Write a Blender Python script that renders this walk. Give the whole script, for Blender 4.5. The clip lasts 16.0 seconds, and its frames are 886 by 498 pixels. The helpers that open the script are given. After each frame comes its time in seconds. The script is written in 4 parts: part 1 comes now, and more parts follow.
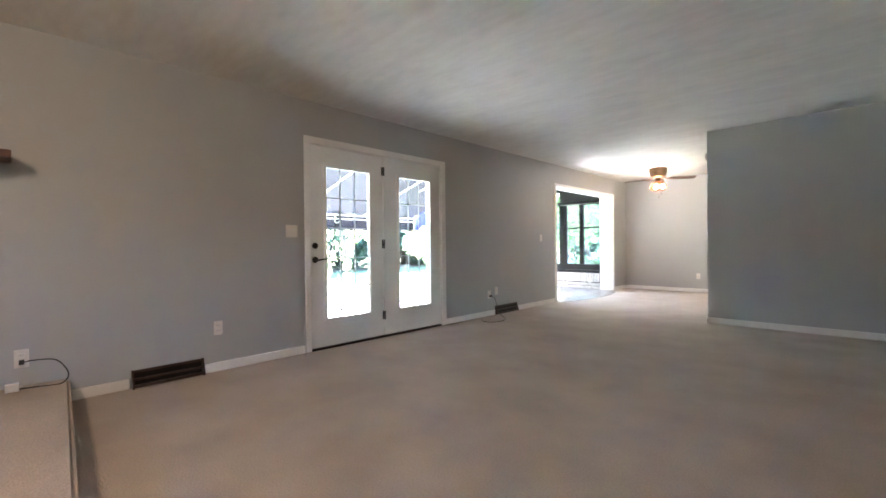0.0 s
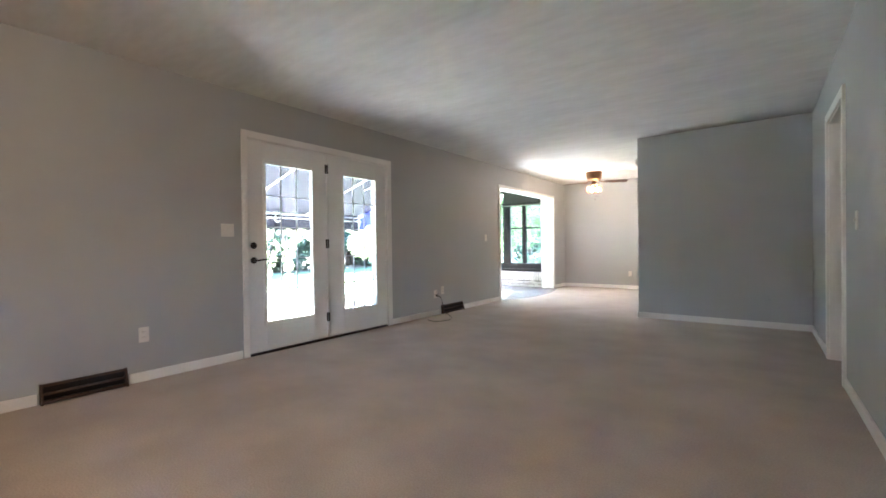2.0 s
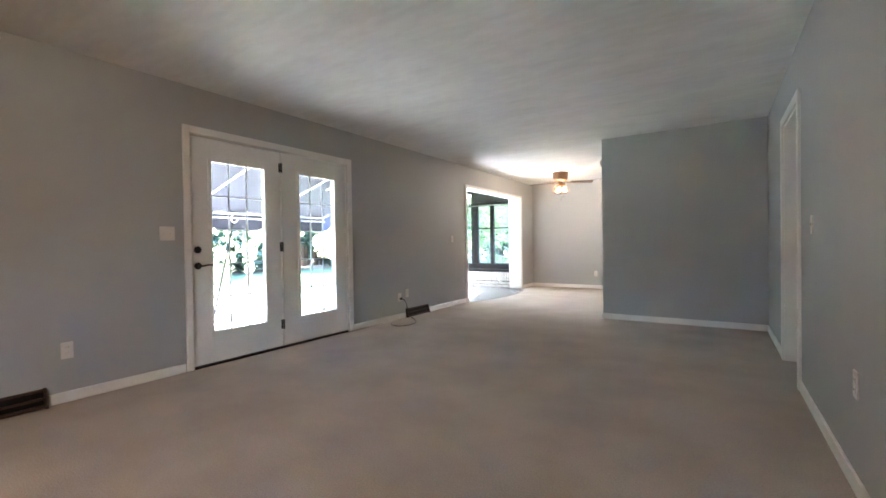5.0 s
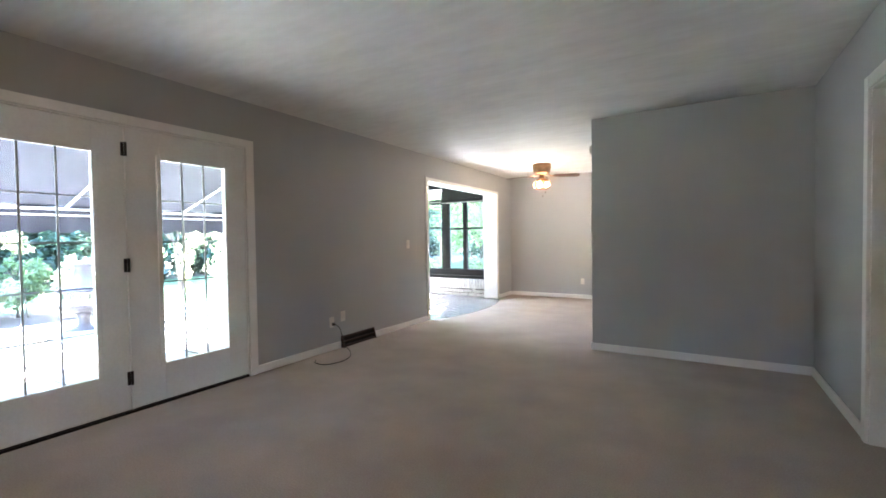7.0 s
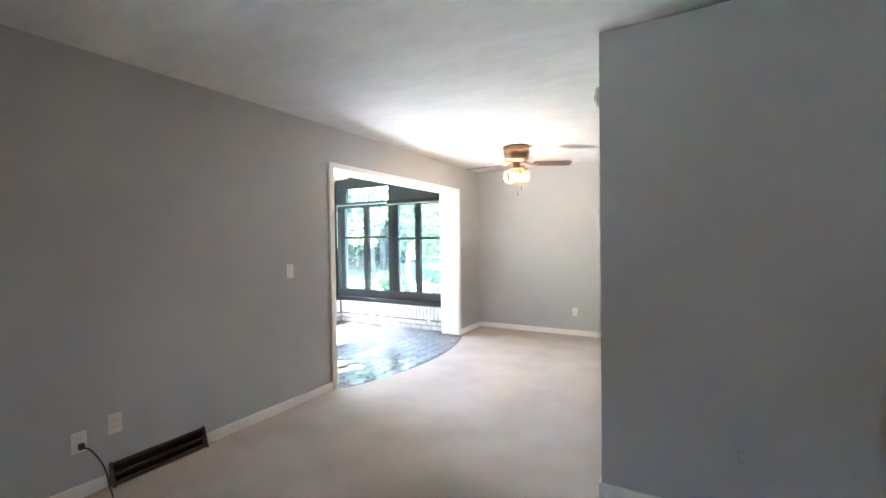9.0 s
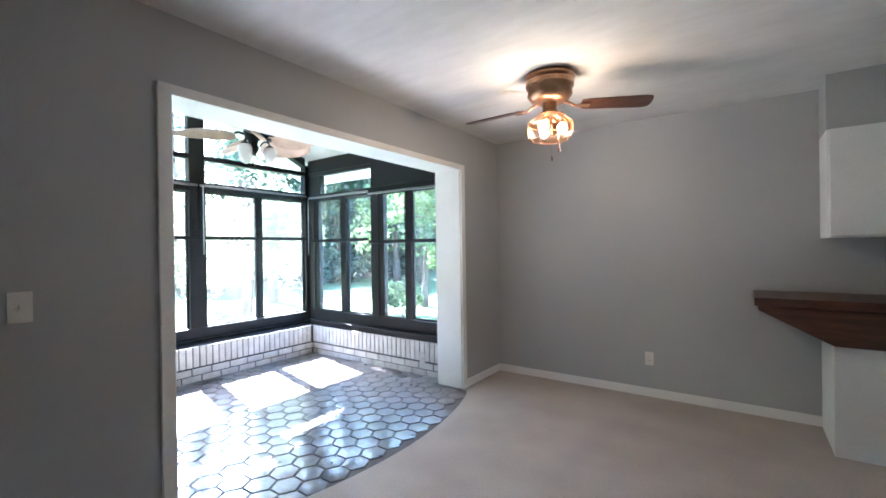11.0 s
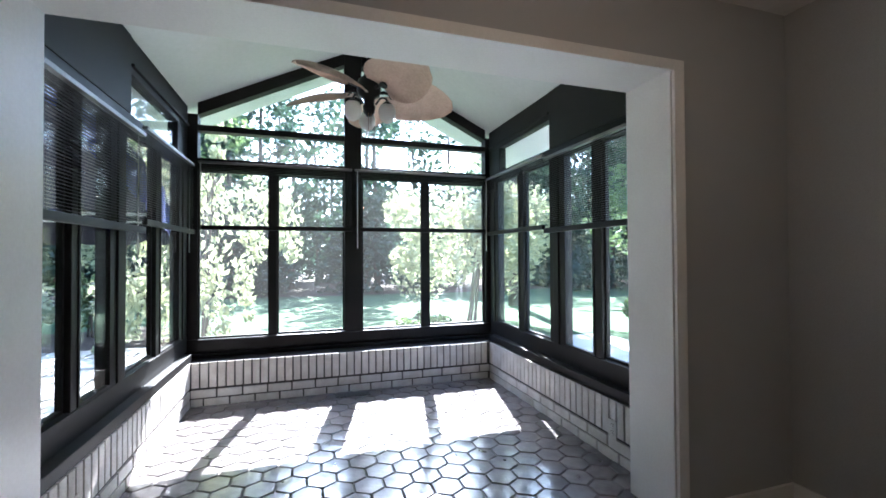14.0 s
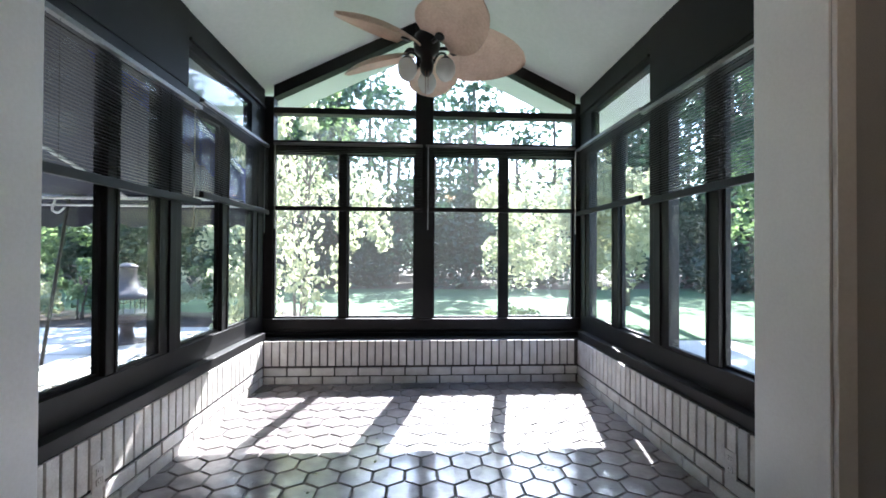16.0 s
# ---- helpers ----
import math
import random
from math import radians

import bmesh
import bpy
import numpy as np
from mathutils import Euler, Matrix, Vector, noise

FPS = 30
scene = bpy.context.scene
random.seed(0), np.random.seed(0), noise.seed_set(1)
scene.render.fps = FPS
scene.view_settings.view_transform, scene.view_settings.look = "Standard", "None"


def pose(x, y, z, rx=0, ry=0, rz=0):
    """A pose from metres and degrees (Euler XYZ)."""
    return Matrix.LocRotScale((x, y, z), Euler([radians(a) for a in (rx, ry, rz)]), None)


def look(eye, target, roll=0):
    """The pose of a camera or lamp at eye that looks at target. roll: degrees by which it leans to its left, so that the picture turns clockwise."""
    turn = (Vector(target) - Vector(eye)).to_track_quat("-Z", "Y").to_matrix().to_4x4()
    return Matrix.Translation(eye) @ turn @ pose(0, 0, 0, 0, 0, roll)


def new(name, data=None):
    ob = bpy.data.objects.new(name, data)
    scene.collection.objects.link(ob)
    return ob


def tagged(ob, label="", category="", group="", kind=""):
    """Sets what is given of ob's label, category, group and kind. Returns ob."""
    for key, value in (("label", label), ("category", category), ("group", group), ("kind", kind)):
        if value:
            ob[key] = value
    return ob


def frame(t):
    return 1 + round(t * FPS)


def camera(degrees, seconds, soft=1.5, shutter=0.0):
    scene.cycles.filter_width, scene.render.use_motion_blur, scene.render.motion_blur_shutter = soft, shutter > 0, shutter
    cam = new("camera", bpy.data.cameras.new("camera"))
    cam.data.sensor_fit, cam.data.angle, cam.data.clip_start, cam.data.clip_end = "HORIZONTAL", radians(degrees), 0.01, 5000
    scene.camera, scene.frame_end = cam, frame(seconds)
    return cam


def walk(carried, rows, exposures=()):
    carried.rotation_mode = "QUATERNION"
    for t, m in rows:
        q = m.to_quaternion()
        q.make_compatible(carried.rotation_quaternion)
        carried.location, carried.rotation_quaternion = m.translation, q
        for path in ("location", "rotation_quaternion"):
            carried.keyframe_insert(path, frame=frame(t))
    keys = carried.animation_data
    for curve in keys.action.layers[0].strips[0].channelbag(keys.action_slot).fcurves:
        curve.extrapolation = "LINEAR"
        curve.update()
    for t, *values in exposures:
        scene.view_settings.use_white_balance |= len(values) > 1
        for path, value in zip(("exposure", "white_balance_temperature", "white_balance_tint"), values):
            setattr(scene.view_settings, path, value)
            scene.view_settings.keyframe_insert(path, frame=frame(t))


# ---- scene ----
cam = camera(92.7, 16.0, soft=1.7)
PATH = [
    (0, (3.84, 0.047, 1.032), (2.447, 1.482, 1.017), -0.6),
    (0.5, (3.827, 0.055, 1.031), (2.491, 1.544, 1.015), -0.6),
    (1, (3.84, 0.052, 1.022), (2.556, 1.585, 1.007), -0.6),
    (1.5, (3.839, 0.047, 1.028), (2.601, 1.618, 1.011), -0.7),
    (2, (3.838, 0.049, 1.026), (2.638, 1.649, 1.009), -0.7),
    (2.5, (3.839, 0.038, 1.023), (2.669, 1.66, 1.007), -0.6),
    (3, (3.843, 0.038, 1.018), (2.701, 1.68, 1.003), -0.6),
    (3.5, (3.843, 0.035, 1.025), (2.721, 1.691, 1.008), -0.5),
    (4, (3.845, 0.046, 1.028), (2.736, 1.711, 1.011), -0.6),
    (6.5, (3.643, 1.143, 1.177), (2.584, 2.839, 1.132), -0.9),
    (7, (3.487, 1.635, 1.219), (2.446, 3.342, 1.17), -0.8),
    (7.5, (3.341, 2.199, 1.287), (2.316, 3.915, 1.235), -0.8),
    (8, (3.186, 2.782, 1.336), (2.176, 4.507, 1.283), -0.8),
    (8.5, (3.023, 3.39, 1.375), (2.019, 5.119, 1.326), -0.7),
    (9, (2.886, 3.98, 1.387), (1.889, 5.713, 1.347), -0.8),
    (11.5, (2.02, 6.487, 1.345), (0.727, 8.013, 1.347), -0.6),
    (12, (1.864, 6.891, 1.398), (0.399, 8.252, 1.384), -0.6),
    (12.5, (1.751, 7.217, 1.365), (0.134, 8.395, 1.365), -0.6),
    (13, (1.68, 7.437, 1.338), (-0.06, 8.424, 1.353), -0.6),
    (13.5, (1.615, 7.655, 1.271), (-0.227, 8.433, 1.307), -0.5),
    (14, (1.534, 7.819, 1.238), (-0.372, 8.424, 1.268), -0.3),
    (14.5, (1.452, 7.983, 1.162), (-0.497, 8.429, 1.203), -0.2),
    (15, (1.349, 8.112, 1.142), (-0.626, 8.424, 1.175), 0.0),
    (15.5, (1.272, 8.166, 1.123), (-0.719, 8.361, 1.146), 0.2),
    (16, (1.191, 8.202, 1.102), (-0.806, 8.306, 1.123), 0.3),
]
walk(cam, [(t, look(eye, target, roll)) for t, eye, target, roll in PATH],
     [(0.0, 6.65, 5700, 9), (4.0, 6.62, 5700, 9), (7.0, 6.45, 5700, 9), (9.0, 6.6, 5450, 8), (11.5, 4.75, 5250, 10), (13.5, 3.7, 5450, 11), (16.0, 3.4, 5700, 11)])

# ---- world and light ----
SUN = Vector((-1.0, 0.222, 1.06)).normalized()
world = bpy.data.worlds.new("sky")
world.use_nodes = True
scene.world = world
nt = world.node_tree
sky = nt.nodes.new("ShaderNodeTexSky")
sky.sky_type = "NISHITA"
sky.sun_disc = False
sky.sun_elevation = math.asin(SUN.z)
sky.sun_rotation = math.atan2(SUN.x, SUN.y)
nt.links.new(sky.outputs[0], nt.nodes["Background"].inputs[0])
nt.nodes["Background"].inputs[1].default_value = 0.14
sun_data = bpy.data.lights.new("sun", "SUN")
sun_data.energy, sun_data.angle, sun_data.color = 5.0, radians(0.5), (1, 0.95, 0.88)
sun_ob = new("sun", sun_data)
sun_ob.matrix_world = look(SUN * 40, (0, 0, 0))


def lamp(name, at, watts, color, size=0.05):
    data = bpy.data.lights.new(name, "POINT")
    data.energy, data.color, data.shadow_soft_size = watts, color, size
    ob = new(name, data)
    ob.location = at
    return ob


# ---- materials ----
def mat(name, color, rough=0.6, metal=0.0, alt=None, scale=6.0, fine=120.0, bump=0.15, depth=0.002, per_object=0.0, island=0.0,
        gloss_var=0.0, stretch=(1, 1, 1), coat=0.0, coat_ior=1.5, spec=0.5):
    m = bpy.data.materials.new(name)
    m.use_nodes = True
    n, l = m.node_tree.nodes, m.node_tree.links
    b = n["Principled BSDF"]
    b.inputs["Roughness"].default_value = rough
    b.inputs["Metallic"].default_value = metal
    b.inputs["Coat Weight"].default_value, b.inputs["Coat Roughness"].default_value, b.inputs["Coat IOR"].default_value = coat, 0.14, coat_ior
    b.inputs["Specular IOR Level"].default_value = spec
    tc = n.new("ShaderNodeNewGeometry")
    mp = n.new("ShaderNodeMapping")
    mp.inputs["Scale"].default_value = stretch
    l.new(tc.outputs["Position"], mp.inputs["Vector"])
    big = n.new("ShaderNodeTexNoise")
    big.inputs["Scale"].default_value, big.inputs["Detail"].default_value = scale, 5
    small = n.new("ShaderNodeTexNoise")
    small.inputs["Scale"].default_value, small.inputs["Detail"].default_value = fine, 3
    for t in (big, small):
        l.new(mp.outputs[0], t.inputs["Vector"])
    ramp = n.new("ShaderNodeValToRGB")
    alt = alt or tuple(c * 0.88 for c in color)
    ramp.color_ramp.elements[0].color, ramp.color_ramp.elements[0].position = (*alt, 1), 0.35
    ramp.color_ramp.elements[1].color, ramp.color_ramp.elements[1].position = (*color, 1), 0.65
    l.new(big.outputs["Fac"], ramp.inputs[0])
    out = ramp.outputs[0]
    mul = n.new("ShaderNodeMix")
    mul.data_type, mul.blend_type = "RGBA", "OVERLAY"
    mul.inputs[0].default_value = 0.25
    l.new(out, mul.inputs[6])
    l.new(small.outputs["Fac"], mul.inputs[7])
    out = mul.outputs[2]
    if per_object or island:
        src = n.new("ShaderNodeObjectInfo").outputs["Random"] if per_object else tc.outputs["Random Per Island"]
        hs = n.new("ShaderNodeHueSaturation")
        mr = n.new("ShaderNodeMapRange")
        k = per_object or island
        mr.inputs["To Min"].default_value, mr.inputs["To Max"].default_value = 1 - k, 1 + k
        l.new(src, mr.inputs[0])
        l.new(mr.outputs[0], hs.inputs["Value"])
        l.new(out, hs.inputs["Color"])
        out = hs.outputs[0]
    l.new(out, b.inputs["Base Color"])
    if gloss_var:
        g = n.new("ShaderNodeMapRange")
        g.inputs["To Min"].default_value, g.inputs["To Max"].default_value = max(0.02, rough - gloss_var), rough + gloss_var
        l.new(big.outputs["Fac"], g.inputs[0])
        l.new(g.outputs[0], b.inputs["Roughness"])
    if bump:
        bp = n.new("ShaderNodeBump")
        bp.inputs["Strength"].default_value, bp.inputs["Distance"].default_value = bump, depth
        l.new(small.outputs["Fac"], bp.inputs["Height"])
        l.new(bp.outputs[0], b.inputs["Normal"])
    return m


def glass_mat(name, tint=(1, 1, 1), gloss=0.02, haze=0.0):
    m = bpy.data.materials.new(name)
    m.use_nodes = True
    n, l = m.node_tree.nodes, m.node_tree.links
    n.remove(n["Principled BSDF"])
    tr, gl, mx, fr, pw, sc = (n.new("ShaderNode" + k) for k in ("BsdfTransparent", "BsdfGlossy", "MixShader", "LayerWeight", "Math", "MapRange"))
    pw.operation = "POWER"
    pw.inputs[1].default_value = 5.0
    fr.inputs["Blend"].default_value = 0.5
    l.new(fr.outputs["Facing"], pw.inputs[0])
    l.new(pw.outputs[0], sc.inputs[0])
    sc.inputs["To Min"].default_value, sc.inputs["To Max"].default_value = 0.035, 0.7
    tr.inputs[0].default_value = (*tint, 1)
    gl.inputs["Roughness"].default_value = gloss
    l.new(sc.outputs[0], mx.inputs[0])
    l.new(tr.outputs[0], mx.inputs[1])
    l.new(gl.outputs[0], mx.inputs[2])
    last = mx
    if haze:
        # Veiling glare put into the glass: a thin haze that scatters a little of the light.
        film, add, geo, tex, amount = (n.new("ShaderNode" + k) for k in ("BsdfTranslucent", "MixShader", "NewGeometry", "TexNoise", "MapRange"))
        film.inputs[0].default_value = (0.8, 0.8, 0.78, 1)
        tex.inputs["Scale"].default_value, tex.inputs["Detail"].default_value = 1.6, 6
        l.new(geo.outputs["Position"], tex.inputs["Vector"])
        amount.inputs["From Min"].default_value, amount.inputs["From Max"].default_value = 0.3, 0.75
        amount.inputs["To Min"].default_value, amount.inputs["To Max"].default_value = haze * 0.75, haze * 1.3
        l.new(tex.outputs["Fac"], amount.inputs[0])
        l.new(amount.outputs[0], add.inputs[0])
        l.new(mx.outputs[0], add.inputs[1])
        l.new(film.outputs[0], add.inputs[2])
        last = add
    l.new(last.outputs[0], n["Material Output"].inputs[0])
    return m


def thin_mat(name, color, back, share=0.5, island=0.3, rough=0.5):
    """Leaves and cloth: light comes through."""
    m = mat(name, color, rough, island=island, bump=0, scale=2.0)
    n, l = m.node_tree.nodes, m.node_tree.links
    b = n["Principled BSDF"]
    t, mx = n.new("ShaderNodeBsdfTranslucent"), n.new("ShaderNodeMixShader")
    t.inputs[0].default_value = (*back, 1)
    mx.inputs[0].default_value = share
    l.new(b.outputs[0], mx.inputs[1])
    l.new(t.outputs[0], mx.inputs[2])
    l.new(mx.outputs[0], n["Material Output"].inputs[0])
    return m


def glow_mat(name, color, strength):
    m = bpy.data.materials.new(name)
    m.use_nodes = True
    b = m.node_tree.nodes["Principled BSDF"]
    b.inputs["Base Color"].default_value = (*color, 1)
    b.inputs["Emission Color"].default_value = (*color, 1)
    b.inputs["Emission Strength"].default_value = strength
    return m


M_WALL = mat("grey_wall_paint", (0.40, 0.405, 0.412), 0.55, alt=(0.378, 0.383, 0.39), scale=1.2, fine=260, bump=0.12, depth=0.001)
M_CEIL = mat("white_ceiling_paint", (0.74, 0.73, 0.71), 0.75, alt=(0.68, 0.67, 0.65), scale=1.6, fine=7, bump=0.16, depth=0.012, stretch=(0.8, 2.4, 1))
M_CARPET = mat("beige_carpet", (0.45, 0.39, 0.345), 0.97, alt=(0.385, 0.332, 0.292), scale=2.0, fine=110, bump=0.6, depth=0.007)
M_TRIM = mat("white_trim_paint", (0.80, 0.79, 0.77), 0.35, alt=(0.75, 0.74, 0.72), scale=3, fine=90, bump=0.05, depth=0.0008)
M_DOOR = mat("white_door_paint", (0.78, 0.78, 0.77), 0.38, alt=(0.73, 0.73, 0.72), scale=2.5, fine=70, bump=0.05, depth=0.0008)
M_BRONZE = mat("dark_bronze_frame", (0.013, 0.0115, 0.011), 0.5, alt=(0.008, 0.0075, 0.0075), scale=4, fine=160, bump=0.08, depth=0.0006, gloss_var=0.08, spec=0.25)
M_RAIL = mat("grey_metal_rail", (0.22, 0.21, 0.20), 0.4, metal=0.6, bump=0.04)
M_PANEL = mat("dark_brown_panel", (0.016, 0.014, 0.013), 0.6, alt=(0.011, 0.0098, 0.0092), scale=3, fine=120, bump=0.08, spec=0.3)
M_BLACK = mat("dark_metal", (0.02, 0.018, 0.017), 0.35, metal=0.6, bump=0.05)
M_VENT = mat("brown_vent_metal", (0.075, 0.045, 0.032), 0.4, metal=0.3, alt=(0.05, 0.03, 0.022), bump=0.05)
M_PLATE = mat("ivory_plastic", (0.72, 0.69, 0.64), 0.35, bump=0.02)
M_CORD = mat("black_cord", (0.03, 0.028, 0.026), 0.5, bump=0.05)
M_ALU = mat("aluminium_rail", (0.62, 0.60, 0.58), 0.3, metal=0.85, scale=8, bump=0.05)
M_MUNTIN = mat("grey_glazing_bar", (0.30, 0.31, 0.32), 0.45, bump=0.02)
M_SLAT = mat("bronze_blind_slat", (0.03, 0.027, 0.025), 0.5, bump=0, spec=0.3)
M_BRICK = mat("painted_white_brick", (0.62, 0.59, 0.55), 0.6, alt=(0.50, 0.46, 0.42), scale=9, fine=110, bump=0.35, depth=0.003, per_object=0.09)
M_MORTAR = mat("dark_grey_mortar", (0.055, 0.05, 0.047), 0.9, scale=14, fine=160, bump=0.5, depth=0.004)
M_TILE = mat("slate_hex_tile", (0.155, 0.133, 0.13), 0.32, alt=(0.08, 0.067, 0.067), scale=11, fine=16, bump=0.4, depth=0.009, per_object=0.25, gloss_var=0.12, coat=1.0, coat_ior=1.65)
M_GROUT = mat("grey_grout", (0.105, 0.096, 0.09), 0.75, scale=18, fine=140, bump=0.5, depth=0.003)
M_SOFFIT = mat("white_sloped_ceiling", (0.80, 0.82, 0.81), 0.42, alt=(0.75, 0.77, 0.76), scale=1.5, fine=30, bump=0.05, depth=0.003)
M_GLASS = glass_mat("window_glass", (0.95, 0.97, 0.96), haze=0.0075)
M_WOOD = mat("dark_walnut_wood", (0.10, 0.045, 0.028), 0.35, alt=(0.055, 0.024, 0.016), scale=5, fine=60, bump=0.1, stretch=(1, 6, 6))
M_BRASS = mat("antique_brass", (0.34, 0.20, 0.12), 0.3, metal=0.85, alt=(0.25, 0.14, 0.08), scale=12, bump=0.05)
M_SMOKED = glass_mat("amber_glass", (0.95, 0.72, 0.52), 0.05)
M_BULB = glow_mat("lit_bulb", (1.0, 0.74, 0.48), 5.0)
M_FROST = thin_mat("frosted_white_glass", (0.82, 0.80, 0.77), (0.8, 0.78, 0.74), 0.45, island=0, rough=0.25)
M_LEAFBLADE = mat("tan_woven_leaf", (0.64, 0.47, 0.36), 0.45, alt=(0.53, 0.38, 0.28), scale=7, fine=60, bump=0.15)
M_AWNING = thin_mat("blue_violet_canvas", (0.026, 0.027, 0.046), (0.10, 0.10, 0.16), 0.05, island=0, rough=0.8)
# Same canvas at the awning's ends, with sunlight put into a brighter blue.
M_AWNING_LIT = thin_mat("sunlit_canvas", (0.08, 0.10, 0.32), (0.10, 0.14, 0.44), 0.38, island=0, rough=0.8)
M_WHITE_METAL = mat("white_painted_metal", (0.78, 0.78, 0.78), 0.35, bump=0.03)
M_CONCRETE = mat("patio_concrete", (0.46, 0.43, 0.39), 0.85, alt=(0.34, 0.32, 0.29), scale=2.2, fine=60, bump=0.4, depth=0.004, per_object=0.08)
M_JOINT = mat("patio_joint", (0.16, 0.14, 0.12), 0.95, scale=8, bump=0.4)
M_GRASS = mat("lawn_grass", (0.060, 0.115, 0.042), 0.9, alt=(0.034, 0.070, 0.028), scale=0.9, fine=55, bump=0.8, depth=0.03)
M_MULCH = mat("bark_mulch", (0.075, 0.05, 0.038), 0.95, alt=(0.04, 0.028, 0.02), scale=4, fine=40, bump=1.0, depth=0.04)
M_BARK = mat("tree_bark", (0.15, 0.115, 0.09), 0.9, alt=(0.08, 0.06, 0.05), scale=6, fine=40, bump=0.7, depth=0.02, stretch=(1, 1, 0.3))
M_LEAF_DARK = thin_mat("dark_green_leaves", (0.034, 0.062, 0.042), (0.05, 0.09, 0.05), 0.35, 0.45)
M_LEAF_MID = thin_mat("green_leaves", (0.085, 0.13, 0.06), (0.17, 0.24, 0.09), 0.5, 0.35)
# Leaves in full sun: that brightness is mixed into this pale colour.
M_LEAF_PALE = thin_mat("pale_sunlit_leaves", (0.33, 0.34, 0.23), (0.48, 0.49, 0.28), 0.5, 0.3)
M_STONE = mat("mauve_cast_metal", (0.085, 0.068, 0.072), 0.55, alt=(0.05, 0.04, 0.044), scale=8, bump=0.2)
M_SIDING = mat("house_siding", (0.55, 0.52, 0.48), 0.7, scale=2)


# ---- mesh helpers ----
def block(bm, x0, x1, y0, y1, z0, z1, bevel=0.0):
    r = bmesh.ops.create_cube(bm, size=1.0)
    vs = r["verts"]
    for v in vs:
        v.co = Vector((x0 + (v.co.x + 0.5) * (x1 - x0), y0 + (v.co.y + 0.5) * (y1 - y0), z0 + (v.co.z + 0.5) * (z1 - z0)))
    if bevel:
        es = list({e for v in vs for e in v.link_edges})
        bmesh.ops.bevel(bm, geom=es, offset=bevel, segments=2, affect="EDGES", profile=0.6)


def boxes(*bs, bevel=0.0):
    bm = bmesh.new()
    for b in bs:
        block(bm, *b, bevel=bevel)
    return bm


def lathe(profile, steps=24, center=(0, 0)):
    """A turned body from (radius, z) pairs."""
    bm = bmesh.new()
    rings = []
    for r, z in profile:
        rings.append([bm.verts.new((center[0] + r * math.cos(2 * math.pi * i / steps), center[1] + r * math.sin(2 * math.pi * i / steps), z)) for i in range(steps)])
    for a, b in zip(rings, rings[1:]):
        for i in range(steps):
            j = (i + 1) % steps
            bm.faces.new((a[i], a[j], b[j], b[i]))
    for ring in (rings[0], rings[-1]):
        if (ring[0].co - ring[steps // 2].co).length > 1e-4:
            bm.faces.new(ring)
    bmesh.ops.remove_doubles(bm, verts=bm.verts, dist=1e-5)
    bmesh.ops.recalc_face_normals(bm, faces=bm.faces)
    return bm


def tube(points, radius, steps=8, bm=None):
    """A round bar along points; radius may be one number or a pair for its ends."""
    bm = bm or bmesh.new()
    r0, r1 = radius if isinstance(radius, tuple) else (radius, radius)
    pts = [Vector(p) for p in points]
    rings = []
    for i, p in enumerate(pts):
        d = (pts[min(i + 1, len(pts) - 1)] - pts[max(i - 1, 0)]).normalized()
        u = d.orthogonal().normalized()
        if rings:
            u = (last - d * last.dot(d)).normalized()
        last = u
        w = d.cross(u)
        r = r0 + (r1 - r0) * i / (len(pts) - 1)
        rings.append([bm.verts.new(p + r * (math.cos(2 * math.pi * k / steps) * u + math.sin(2 * math.pi * k / steps) * w)) for k in range(steps)])
    for a, b in zip(rings, rings[1:]):
        for i in range(steps):
            j = (i + 1) % steps
            bm.faces.new((a[i], a[j], b[j], b[i]))
    bm.faces.new(rings[0][::-1])
    bm.faces.new(rings[-1])
    return bm


def curve(ctrl, n=24):
    """Points on a smooth line through ctrl."""
    c = [Vector(p) for p in ctrl]
    c = [c[0] * 2 - c[1]] + c + [c[-1] * 2 - c[-2]]
    out = []
    for i in range(1, len(c) - 2):
        for k in range(n):
            t = k / n
            a, b, d, e = c[i - 1], c[i], c[i + 1], c[i + 2]
            out.append(0.5 * ((2 * b) + (d - a) * t + (2 * a - 5 * b + 4 * d - e) * t * t + (3 * b - a - 3 * d + e) * t ** 3))
    return out + [c[-2]]


def mesh_of(name, bm, material, smooth=False):
    me = bpy.data.meshes.new(name)
    bm.to_mesh(me)
    bm.free()
    me.materials.append(material)
    if smooth:
        for p in me.polygons:
            p.use_smooth = True
    return me


def structure(name, bm, material, label="", smooth=False):
    return tagged(new(name, mesh_of(name, bm, material, smooth)), label, kind="structure")


def thing(name, at, label, category, group=""):
    ob = new(name)
    ob.location = at
    return tagged(ob, label, category, group)


def part(name, bm, material, parent, label="", smooth=False):
    ob = new(name, mesh_of(name, bm, material, smooth))
    ob.parent = parent
    return tagged(ob, label) if label else ob


# ---- house shell ----
H = 2.47
EAST, NORTH, SOUTH = 4.315, 10.17, -3.2
PART_X, PART_Y = 2.49, 6.35
OP0, OP1, OPZ = 6.93, 9.42, 2.10
DR0, DR1, DRZ = 2.12, 3.965, 2.06
T = 0.285


def arc_x(y):
    s = max(0.0, math.sin(math.pi * (y - OP0) / (OP1 - OP0)))
    return 0.045 + 0.275 * s ** 0.75


